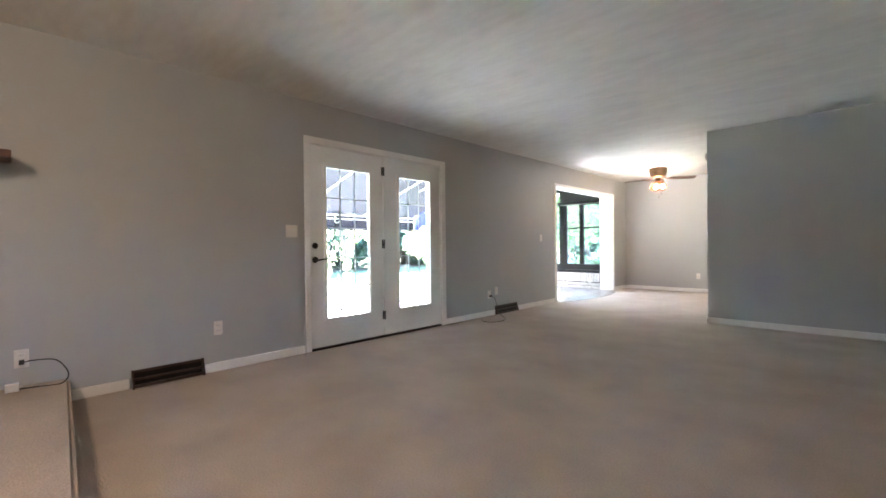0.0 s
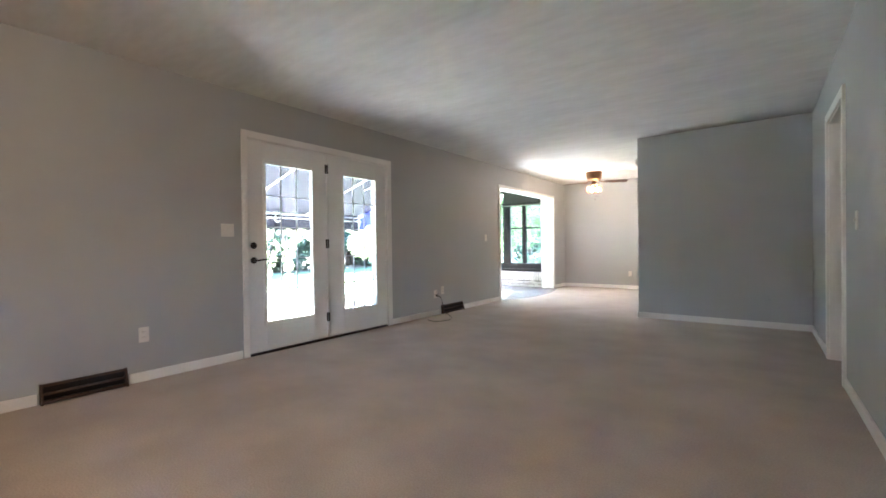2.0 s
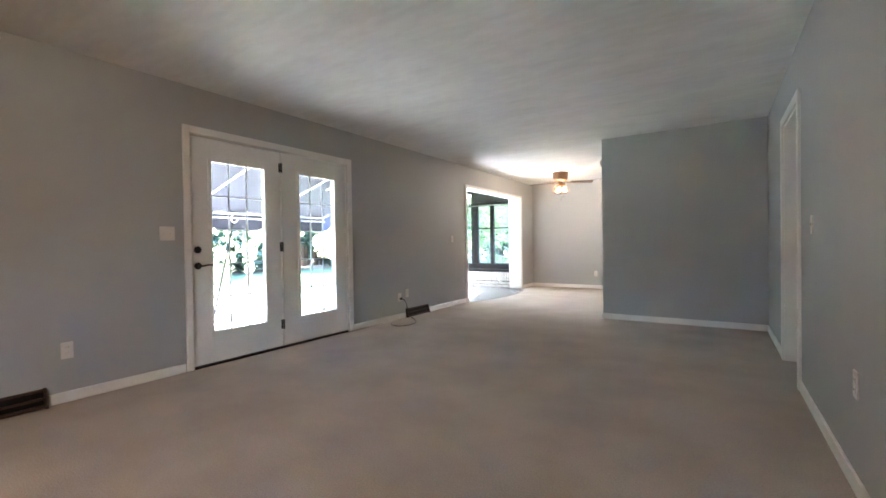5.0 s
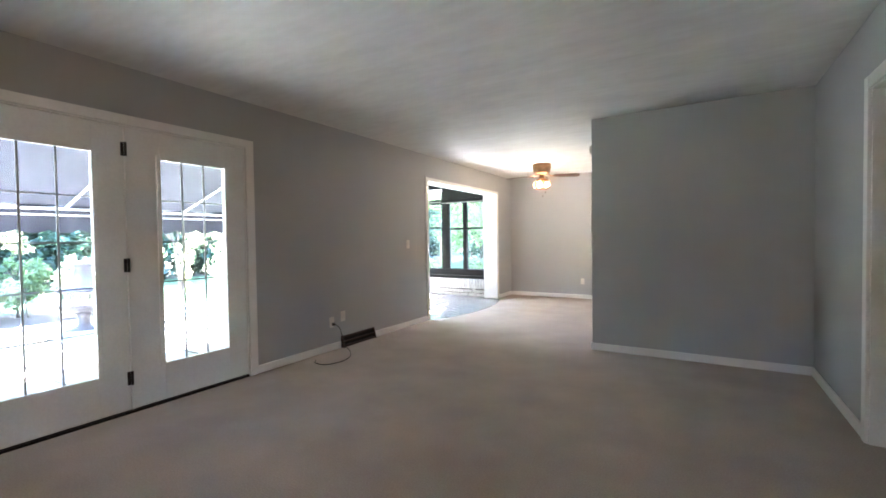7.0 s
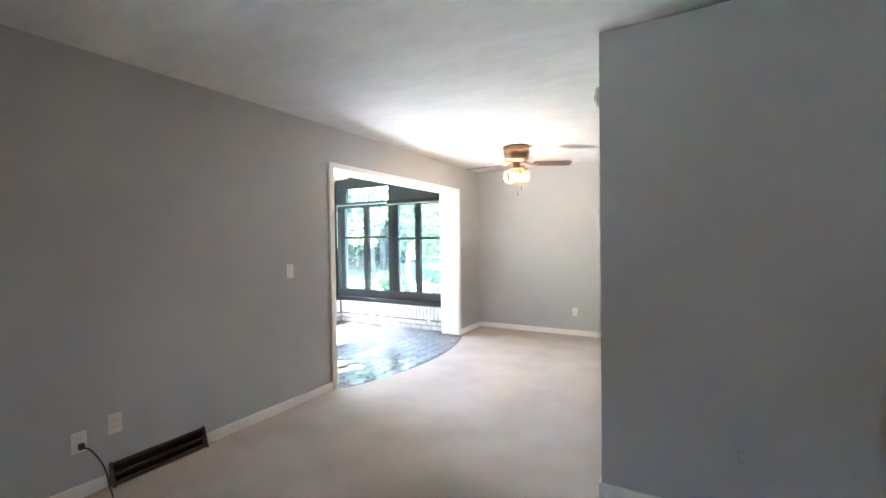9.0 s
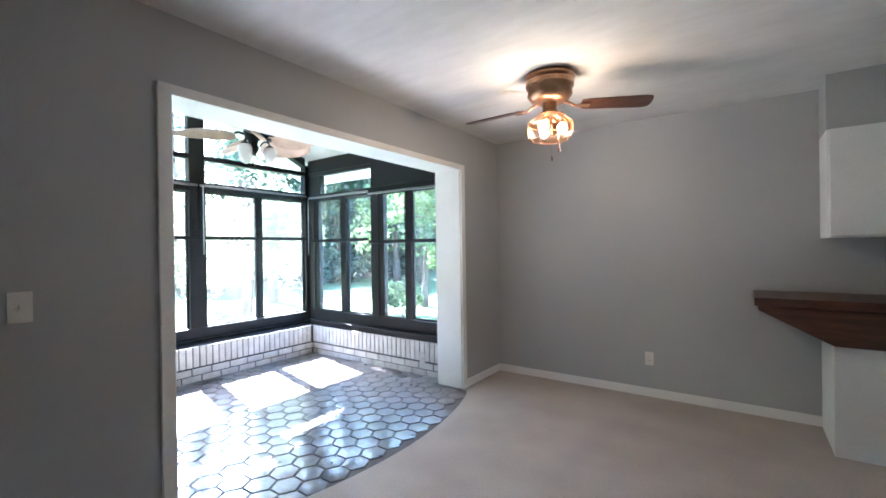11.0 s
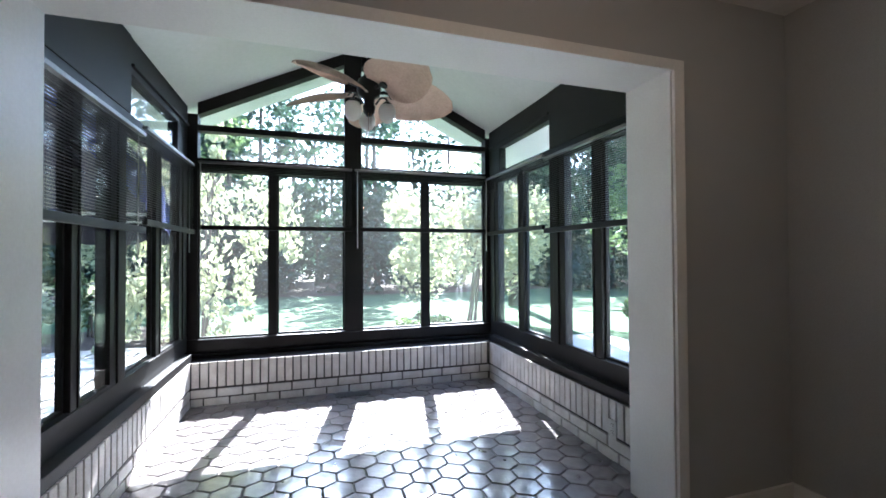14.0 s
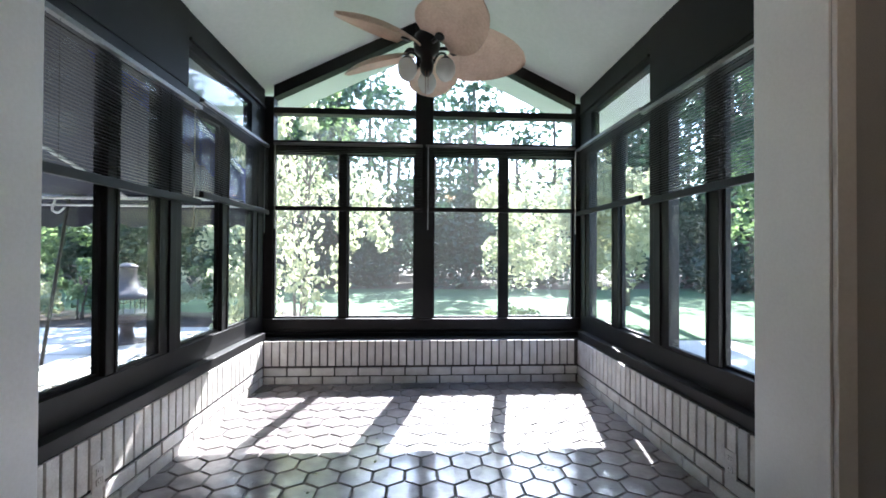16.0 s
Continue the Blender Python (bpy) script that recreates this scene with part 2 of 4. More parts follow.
bm = bmesh.new()
line = [(0, SOUTH), (EAST, SOUTH), (EAST, 4.13), (EAST + 0.13, 4.13), (EAST + 0.13, 4.96), (EAST, 4.96), (EAST, NORTH), (0, NORTH), (0, OP1)]
line += [(arc_x(OP1 - (OP1 - OP0) * i / 28), OP1 - (OP1 - OP0) * i / 28) for i in range(29)] + [(0, OP0)]
f = bm.faces.new([bm.verts.new((x, y, 0)) for x, y in line])
ext = bmesh.ops.extrude_face_region(bm, geom=[f])
bmesh.ops.translate(bm, vec=(0, 0, -0.014), verts=[v for v in ext["geom"] if isinstance(v, bmesh.types.BMVert)])
bmesh.ops.recalc_face_normals(bm, faces=bm.faces)
structure("floor", bm, M_CARPET, "worn beige cut-pile carpet with faint dark traffic stains")
structure("floor_slab", boxes((-0.1, EAST + 1.9, SOUTH, NORTH, -0.12, -0.014)), M_GROUT, "concrete slab below the carpet")
structure("ceiling", boxes((-T, EAST + 1.9, SOUTH - 0.12, NORTH + 0.12, H, H + 0.12)), M_CEIL, "white brushed plaster ceiling")
structure("wall_west", boxes(
    (-T, 0, SOUTH, DR0, 0, H), (-T, 0, DR1, OP0, 0, H), (-T, 0, OP1, NORTH + 0.12, 0, H),
    (-T, 0, DR0, DR1, DRZ, H), (-T, 0, OP0, OP1, OPZ, H)), M_WALL, "pale grey painted wall with door and wide opening")
structure("wall_partition", boxes((PART_X, EAST, PART_Y, PART_Y + 0.12, 0, H)), M_WALL, "pale grey painted partition wall")
structure("wall_east", boxes((EAST, EAST + 0.13, SOUTH, 4.13, 0, H), (EAST, EAST + 0.13, 4.96, NORTH, 0, H), (EAST, EAST + 0.13, 4.13, 4.96, 2.04, H)), M_WALL, "pale grey painted wall with a doorway")
structure("wall_north", boxes((0, EAST + 0.13, NORTH, NORTH + 0.12, 0, H)), M_WALL, "pale grey painted end wall of the dining area")
# The wall behind the start has a window, which gives the cool daylight on this side.
WS0, WS1, WSZ0, WSZ1 = 3.3, 4.1, 1.25, 2.0
structure("wall_south", boxes((-T, WS0, SOUTH - 0.12, SOUTH, 0, H), (WS1, EAST + 0.13, SOUTH - 0.12, SOUTH, 0, H), (WS0, WS1, SOUTH - 0.12, SOUTH, 0, WSZ0), (WS0, WS1, SOUTH - 0.12, SOUTH, WSZ1, H)), M_WALL, "pale grey wall with a window")
structure("hall_walls", boxes((EAST + 1.5, EAST + 1.6, 3.0, 6.3, 0, H), (EAST + 0.13, EAST + 1.5, 2.9, 3.0, 0, H), (EAST + 0.13, EAST + 1.5, 6.2, 6.3, 0, H)), M_WALL, "plain walls of the room behind the doorway")
structure("hall_floor", boxes((EAST + 0.13, EAST + 1.5, 3.0, 6.2, -0.012, 0)), M_CARPET, "beige carpet behind the doorway")


def board(y0, y1):
    return (0, 0.014, y0, y1, 0, 0.075)


structure("baseboard", boxes(
    board(0.30, 0.66), board(1.165, 2.055), board(4.045, 5.09), board(5.66, OP0 - 0.06), board(OP1 + 0.06, NORTH),
    (0.014, EAST, NORTH - 0.014, NORTH, 0, 0.075),
    (PART_X - 0.014, EAST - 0.014, PART_Y - 0.014, PART_Y, 0, 0.075), (PART_X - 0.014, PART_X, PART_Y, PART_Y + 0.12, 0, 0.075),
    (EAST - 0.014, EAST, SOUTH, 4.06, 0, 0.075), (EAST - 0.014, EAST, 5.03, PART_Y - 0.002, 0, 0.075), bevel=0.004), M_TRIM, "low white painted baseboard")
structure("trim_opening", boxes(
    (0, 0.017, OP0 - 0.06, OP0, 0, OPZ + 0.035), (0, 0.017, OP1, OP1 + 0.06, 0, OPZ + 0.035), (0, 0.016, OP0, OP1, OPZ - 0.015, OPZ + 0.035),
    (-T, 0.0, OP0 - 0.001, OP0 + 0.008, 0, OPZ - 0.001), (-T, 0.0, OP1 - 0.008, OP1 + 0.001, 0, OPZ - 0.001), (-T, 0.0, OP0, OP1, OPZ - 0.010, OPZ + 0.001), bevel=0.003), M_TRIM, "white painted casing and jambs of the sunroom opening")
structure("trim_patio_door", boxes(
    (0, 0.018, DR0 - 0.055, DR0, 0, DRZ + 0.065), (0, 0.018, DR1, DR1 + 0.075, 0, DRZ + 0.065), (0, 0.017, DR0, DR1, DRZ, DRZ + 0.065),
    (-0.11, -0.0005, DR0, DR0 + 0.012, 0, DRZ), (-0.11, -0.0005, DR1 - 0.012, DR1, 0, DRZ), (-0.11, -0.0005, DR0 + 0.012, DR1 - 0.012, DRZ - 0.010, DRZ), bevel=0.003), M_TRIM, "white painted casing round the patio doors")
structure("trim_threshold", boxes((-0.12, 0.012, DR0 + 0.012, DR1 - 0.012, 0.0, 0.016)), M_BLACK, "dark bronze door threshold")
structure("trim_east_door", boxes(
    (EAST - 0.018, EAST, 4.06, 4.13, 0, 2.11), (EAST - 0.018, EAST, 4.96, 5.03, 0, 2.11), (EAST - 0.017, EAST, 4.13, 4.96, 2.035, 2.11),
    (EAST, EAST + 0.13, 4.125, 4.142, 0, 2.035), (EAST, EAST + 0.13, 4.948, 4.965, 0, 2.035), (EAST, EAST + 0.13, 4.142, 4.948, 2.023, 2.041), bevel=0.003), M_TRIM, "white painted casing and jamb of the doorway")
w = tagged(new("window_4"), "plain window with a white frame", kind="structure")
FY0, FY1, WSM = SOUTH - 0.08, SOUTH - 0.02, (WS0 + WS1) / 2
part("window_frame", boxes((WS0, WS1, FY0, FY1, WSZ0, WSZ0 + 0.06), (WS0, WS1, FY0, FY1, WSZ1 - 0.06, WSZ1), (WS0, WS0 + 0.06, FY0, FY1, WSZ0 + 0.06, WSZ1 - 0.06), (WS1 - 0.06, WS1, FY0, FY1, WSZ0 + 0.06, WSZ1 - 0.06), (WSM - 0.03, WSM + 0.03, FY0, FY1, WSZ0 + 0.06, WSZ1 - 0.06)), M_TRIM, w)


def pane_of(parent, bm):
    ob = part("pane", bm, M_GLASS, parent)
    ob.visible_shadow = False
    return ob


pane_of(w, boxes((WS0 + 0.06, WSM - 0.03, SOUTH - 0.053, SOUTH - 0.047, WSZ0 + 0.06, WSZ1 - 0.06)))
pane_of(w, boxes((WSM + 0.03, WS1 - 0.06, SOUTH - 0.053, SOUTH - 0.047, WSZ0 + 0.06, WSZ1 - 0.06)))


# ---- patio doors ----
def door_leaf(name, y0, y1, g0, g1, label):
    d = tagged(new(name), label, kind="structure")
    x0, x1, z0, z1, b0, b1 = -0.052, -0.006, 0.022, DRZ - 0.014, 0.30, 1.845
    part("door_panel", boxes((x0, x1, y0, g0, z0, z1), (x0, x1, g1, y1, z0, z1), (x0, x1, g0, g1, z0, b0), (x0, x1, g0, g1, b1, z1), bevel=0.002), M_DOOR, d)
    e = 0.026
    part("glazing_bead", boxes((x1, x1 + 0.011, g0 - e, g0 + 0.004, b0 - e, b1 + e), (x1, x1 + 0.011, g1 - 0.004, g1 + e, b0 - e, b1 + e),
                               (x1, x1 + 0.011, g0 + 0.004, g1 - 0.004, b0 - e, b0 + 0.004), (x1, x1 + 0.011, g0 + 0.004, g1 - 0.004, b1 - 0.004, b1 + e), bevel=0.003), M_DOOR, d, "raised white glazing bead")
    pane_of(d, boxes((-0.032, -0.026, g0, g1, b0, b1)))
    for i in (1, 2):
        y = g0 + (g1 - g0) * i / 3
        part("muntin", boxes((-0.036, -0.022, y - 0.005, y + 0.005, b0, b1)), M_MUNTIN, d, "slim grey metal glazing bar")
    for i in range(1, 5):
        z = b0 + (b1 - b0) * i / 5
        part("muntin", boxes((-0.0365, -0.0215, g0, g1, z - 0.005, z + 0.005)), M_MUNTIN, d, "slim grey metal glazing bar")
    part("sweep", boxes((x0 + 0.003, x1 + 0.004, y0 + 0.005, y1 - 0.005, 0.0165, 0.0225)), M_BLACK, d, "dark bottom sweep")
    return d


leaf_1 = door_leaf("door_1", DR0 + 0.014, 3.032, 2.305, 2.845, "white glazed patio door leaf with dark lever handle, closed")
leaf_2 = door_leaf("door_2", 3.046, DR1 - 0.014, 3.262, 3.775, "white glazed patio door leaf, fixed and closed")
part("astragal", boxes((-0.012, 0.006, 3.0325, 3.0455, 0.022, DRZ - 0.014), bevel=0.002), M_DOOR, leaf_2)
for z in (0.25, 1.06, 1.885):
    bm = lathe([(0.0085, z - 0.05), (0.0085, z + 0.05)], 10, (0.005, 3.039))
    block(bm, -0.0055, -0.002, 3.012, 3.032, z - 0.048, z + 0.048)
    part("hinge", bm, M_BLACK, leaf_1, "dark bronze hinge")
for z in (1.046, 0.905):
    bm = lathe([(0.0, 0.0), (0.031, 0.0), (0.031, 0.008), (0.022, 0.014), (0.012, 0.016), (0.0, 0.016)], 20)
    bmesh.ops.transform(bm, matrix=pose(-0.006, 2.178, z, 0, 90, 0), verts=bm.verts)
    if z < 1:
        tube(curve([(0.008, 2.178, z), (0.045, 2.178, z), (0.052, 2.20, z), (0.05, 2.25, z + 0.006), (0.045, 2.285, z + 0.002)], 6), (0.010, 0.007), 8, bm)
        part("lever_handle", bm, M_BLACK, leaf_1, "dark bronze lever handle", True)
    else:
        part("deadbolt", bm, M_BLACK, leaf_1, "dark bronze deadbolt thumb turn", True)

# Hall door, open into the next room, hung on the far jamb.
hd = tagged(new("door_3"), "white painted interior door standing open with dull metal hinges", kind="structure")
part("door_panel", boxes((EAST + 0.135, EAST + 0.90, 4.905, 4.940, 0.012, 2.02), bevel=0.002), M_DOOR, hd)
for z in (0.25, 1.04, 1.80):
    bm = lathe([(0.008, z - 0.045), (0.008, z + 0.045)], 10, (EAST + 0.127, 4.9385))
    block(bm, EAST + 0.10, EAST + 0.126, 4.9435, 4.9475, z - 0.045, z + 0.045)
    block(bm, EAST + 0.1315, EAST + 0.1345, 4.908, 4.936, z - 0.045, z + 0.045)
    part("hinge", bm, M_ALU, hd, "dull metal butt hinge")


# ---- sunroom shell ----
XB, YN, YS = -2.55, 9.62, 6.80
BX, BN, BS, BTOP = -2.43, 9.565, 6.888, 0.357
# The drawn plan of windows, roof, blinds and fan is set up in the room at its true size by this.
SUNROOM = Matrix.Translation((-T + 1.0466 * T, 8.2525 - 1.023 * 8.225, 0.05)) @ Matrix.Diagonal((1.0466, 1.023, 1.03, 1))
YS_T, YN_T = 6.795, 9.68


def set_up(ob):
    ob.matrix_basis = SUNROOM @ ob.matrix_basis
    return ob


RIDGE_Y, EAVE, SLOPE = 8.21, 2.42, 0.48


def roof_z(y):
    return EAVE + SLOPE * (1.39 - abs(y - RIDGE_Y))


RZ = roof_z(RIDGE_Y)
for name, y0 in (("ceiling_sunroom_south", YS - 0.45), ("ceiling_sunroom_north", YN + 0.45)):
    bm = bmesh.new()
    prof = [(y0, roof_z(y0)), (RIDGE_Y, RZ), (RIDGE_Y, RZ + 0.12), (y0, roof_z(y0) + 0.12)]
    a = [bm.verts.new((-3.13, y, z)) for y, z in prof]
    b = [bm.verts.new((-T, y, z)) for y, z in prof]
    bm.faces.new(a), bm.faces.new(b[::-1])
    for i in range(4):
        bm.faces.new((a[i], b[i], b[(i + 1) % 4], a[(i + 1) % 4]))
    bmesh.ops.recalc_face_normals(bm, faces=bm.faces)
    set_up(structure(name, bm, M_SOFFIT, "smooth white sloped sunroom ceiling"))
structure("wall_gable", boxes((-T, -T + 0.1, YS - 0.5, YN + 0.5, H + 0.12, RZ + 0.15), (-T - 0.006, -T, YS - 0.12, OP0 - 0.001, 0, 2.45), (-T - 0.006, -T, OP1 + 0.001, YN + 0.12, 0, 2.45), (-T - 0.006, -T, OP0, OP1, OPZ, 2.46)), M_SIDING, "plain house wall above the sunroom opening")
structure("floor_sunroom", boxes((-2.73, -0.1, YS_T - 0.1, YN_T + 0.1, -0.14, -0.0106), (-0.1, 0.36, OP0, OP1, -0.0139, -0.0106)), M_GROUT, "grey grout bed of the tiled sunroom floor")
structure("wall_knee_back", boxes((-2.73, BX - 0.012, YS_T - 0.1, YN_T + 0.1, -0.014, BTOP)), M_MORTAR, "low brick wall under the rear windows")
structure("wall_knee_north", boxes((BX - 0.012, -T - 0.006, BN + 0.012, YN_T + 0.1, -0.014, BTOP)), M_MORTAR, "low brick wall under the side windows")
structure("wall_knee_south", boxes((BX - 0.012, -T - 0.006, YS_T - 0.1, BS - 0.012, -0.014, BTOP)), M_MORTAR, "low brick wall under the side windows")


def bar(parent, b, name="window_frame", material=None, bevel=0.004):
    return part(name, boxes(b, bevel=bevel), material or M_BRONZE, parent)


# Rear window wall: sliders, a band of transoms and the glazed gable.
w1 = tagged(new("window_1"), "dark bronze framed rear window wall with sliders and glazed gable", kind="structure")
X0, X1 = XB - 0.05, XB + 0.05
for y0, y1 in ((YS - 0.10, 6.90), (8.121, 8.28), (9.55, YN + 0.10)):
    top = min(roof_z(y0), roof_z(y1)) if y0 < 8 or y0 > 9 else RZ - 0.05
    bar(w1, (X0, X1, y0, y1, 0.456, top + (0.0 if y0 < 8 or y0 > 9 else 0.0)))
bar(w1, (X0 + 0.001, X1 + 0.012, YS - 0.1, YN + 0.1, 0.36, 0.456))
part("window_sill", boxes((X0, BX - 0.09, YS - 0.1, YN + 0.1, 0.2995, 0.3595), bevel=0.005), M_BRONZE, w1)
part("window_sill", boxes((BX - 0.09, BX - 0.055, YS - 0.05, YN + 0.05, 0.318, 0.336), bevel=0.004), M_BRONZE, w1)
for y0, y1 in ((6.90, 8.121), (8.28, 9.55)):
    bar(w1, (X0 + 0.002, X1 - 0.002, y0, y1, 1.885, 1.99))
    bar(w1, (X0 + 0.002, X1 - 0.002, y0, y1, 2.222, 2.274))
    pane_of(w1, boxes((XB - 0.003, XB + 0.003, y0, y1, 1.99, 2.222)))
    bm = bmesh.new()
    pts = [(y0, 2.274), (y1, 2.274), (y1, roof_z(y1) - 0.10), (y0, roof_z(y0) - 0.10)]
    a = [bm.verts.new((XB - 0.003, y, z)) for y, z in pts]
    b = [bm.verts.new((XB + 0.003, y, z)) for y, z in pts]
    bm.faces.new(a[::-1]), bm.faces.new(b)
    for i in range(4):
        bm.faces.new((a[i], a[(i + 1) % 4], b[(i + 1) % 4], b[i]))
    pane_of(w1, bm)
    bm = bmesh.new()
    pts = [(y0, roof_z(y0) - 0.105), (y1, roof_z(y1) - 0.105), (y1, roof_z(y1) - 0.001), (y0, roof_z(y0) - 0.001)]
    a = [bm.verts.new((X0 + 0.004, y, z)) for y, z in pts]
    b = [bm.verts.new((X1 + 0.004, y, z)) for y, z in pts]
    bm.faces.new(a[::-1]), bm.faces.new(b)
    for i in range(4):
        bm.faces.new((a[i], a[(i + 1) % 4], b[(i + 1) % 4], b[i]))
    part("rake_board", bm, M_BRONZE, w1)
for y0, y1, inset in ((6.90, 7.469, 0.018), (7.529, 8.121, -0.012), (8.28, 8.875, 0.018), (8.946, 9.55, -0.012)):
    pane_of(w1, boxes((XB - 0.003 + inset, XB + 0.003 + inset, y0, y1, 0.456, 1.885)))
    e = 0.014
    part("sash", boxes((XB - 0.014 + inset, XB + 0.014 + inset, y0, y0 + e, 0.458, 1.884), (XB - 0.014 + inset, XB + 0.014 + inset, y1 - e, y1, 0.458, 1.884),
                       (XB - 0.014 + inset, XB + 0.014 + inset, y0 + e, y1 - e, 0.458, 0.458 + e), (XB - 0.014 + inset, XB + 0.014 + inset, y0 + e, y1 - e, 1.884 - e, 1.884)), M_BRONZE, w1)
for y0, y1 in ((7.469, 7.529), (8.875, 8.946)):
    bar(w1, (XB - 0.03, XB + 0.036, y0, y1, 0.456, 1.885), "meeting_stile")
set_up(w1)


def side_window(name, yc, sgn, panes, mulls, trans, blank, label):
    """A side wall of sliders. sgn: +1 when the room lies at smaller y."""
    ww = tagged(new(name), label, kind="structure")
    ya, yb = sorted((yc - sgn * 0.026, yc + sgn * 0.05))
    bar(ww, (-2.50 + 0.0, -0.2911, ya - 0.001, yb + 0.001, 0.36, 0.486))
    sy = sorted((yc + sgn * 0.048, yc - sgn * 0.085))
    part("window_sill", boxes((-2.40, -0.2911, sy[0], sy[1], 0.2995, 0.3595), bevel=0.005), M_BRONZE, ww)
    bar(ww, (-2.50, -0.2911, ya + 0.001, yb - 0.001, 1.885, 1.97))
    for x0, x1, wide in mulls:
        if wide:
            bar(ww, (x0, x1, ya + 0.002, yb - 0.002, 0.486, 1.885))
            bar(ww, (x0 + 0.06, x1 - 0.06, ya - 0.008 * sgn, yb - 0.008 * sgn, 0.487, 1.884), "meeting_stile")
        else:
            bar(ww, (x0, x1, yc - 0.02, yc + 0.02, 0.486, 1.885), "meeting_stile")
    for i, (x0, x1) in enumerate(panes):
        o = sgn * (0.018 if i % 2 else -0.012)
        pane_of(ww, boxes((x0, x1, yc - 0.003 + o, yc + 0.003 + o, 0.486, 1.885)))
        e = 0.014
        part("sash", boxes((x0, x0 + e, yc - 0.013 + o, yc + 0.013 + o, 0.488, 1.884), (x1 - e, x1, yc - 0.013 + o, yc + 0.013 + o, 0.488, 1.884),
                           (x0 + e, x1 - e, yc - 0.013 + o, yc + 0.013 + o, 0.488, 0.488 + e), (x0 + e, x1 - e, yc - 0.013 + o, yc + 0.013 + o, 1.884 - e, 1.884)), M_BRONZE, ww)
    t0, t1 = trans
    pane_of(ww, boxes((t0, t1, yc - 0.003, yc + 0.003, 1.97, 2.205)))
    bar(ww, (-2.50, t0, ya + 0.002, yb - 0.002, 1.97, 2.205))
    bar(ww, (-2.50, blank[0], ya + 0.001, yb - 0.001, 2.205, EAVE - 0.002), "header_board", M_PANEL)
    ys = sorted((yc - sgn * 0.0245, yc - sgn * 0.045))
    bar(ww, (-2.48, blank[0] - 0.002, ys[0], ys[1], 2.245, 2.262), "header_bead", M_PANEL, 0.003)
    bar(ww, (blank[0], -0.2911, ya - 0.004, yb + 0.004, 1.97, EAVE - 0.001), "blank_panel", M_PANEL)
    return set_up(ww)


side_window("window_2", YN, 1, ((-2.31, -1.876), (-1.80, -1.379), (-1.19, -0.856), (-0.785, -0.36)),
            ((-2.50, -2.31, True), (-1.876, -1.80, False), (-1.379, -1.19, True), (-0.856, -0.785, False), (-0.36, -0.2911, False)),
            (-2.26, -1.365), (-1.365,), "dark bronze framed side window wall with sliding panes")
side_window("window_3", YS, -1, ((-2.29, -1.845), (-1.772, -1.282), (-1.10, -0.785), (-0.732, -0.345)),
            ((-2.50, -2.29, True), (-1.845, -1.772, False), (-1.282, -1.10, True), (-0.785, -0.732, False), (-0.345, -0.2911, False)),
            (-2.23, -1.325), (-1.325,), "dark bronze framed side window wall with sliding panes")


# ---- blinds, let down to half height with open slats ----
def blind(a, b, axis, at, wand, low=1.385):
    """A blind from a to b along axis ('x' or 'y'), hung in the plane at."""
    length, mid = b - a, (a + b) / 2
    th = thing("venetian_blind", (at, mid, low) if axis == "y" else (mid, at, low), "dark horizontal blind half lowered with open slats and grey head rail", "blind", "sunroom blinds")
    if axis == "x":
        th.rotation_euler = (0, 0, -math.pi / 2)
    h = length / 2 - 0.004
    part("head_rail", boxes((-0.014, 0.014, -h, h, 0.552, 0.574), bevel=0.003), M_RAIL, th, "grey metal head rail")
    part("bottom_rail", boxes((-0.014, 0.014, -h, h, -0.006, 0.032), bevel=0.005), M_BRONZE, th)
    z = 0.044
    me = None
    while z < 0.548:
        if me is None:
            me = mesh_of("slat", boxes((-0.0073, 0.0073, -h, h, 0.0, 0.0006)), M_SLAT)
        s = new("slat", me)
        s.parent, s.location = th, (0, 0, z)
        z += 0.014
    for y in (-h * 0.8, 0.0, h * 0.8):
        part("ladder_cord", boxes((-0.0006, 0.0006, y - 0.0006, y + 0.0006, 0.016, 0.553)), M_SLAT, th)
    if wand:
        y = h * 0.97 * wand
        part("wand", tube([(0.02, y, 0.555), (0.021, y, 0.2), (0.021, y, -0.16)], 0.004, 6), M_ALU, th, "clear tilt wand")
    return set_up(th)


BLX = XB + 0.085
blind(6.91, 8.19, "y", BLX, -1)
blind(8.21, 9.54, "y", BLX, -1)
blind(-2.42, -1.36, "x", YN - 0.085, -1, 1.355)
blind(-1.35, -0.30, "x", YN - 0.085, 0, 1.325)
blind(-2.42, -1.36, "x", YS + 0.085, -1, 1.345)
blind(-1.35, -0.30, "x", YS + 0.085, -1, 1.295)


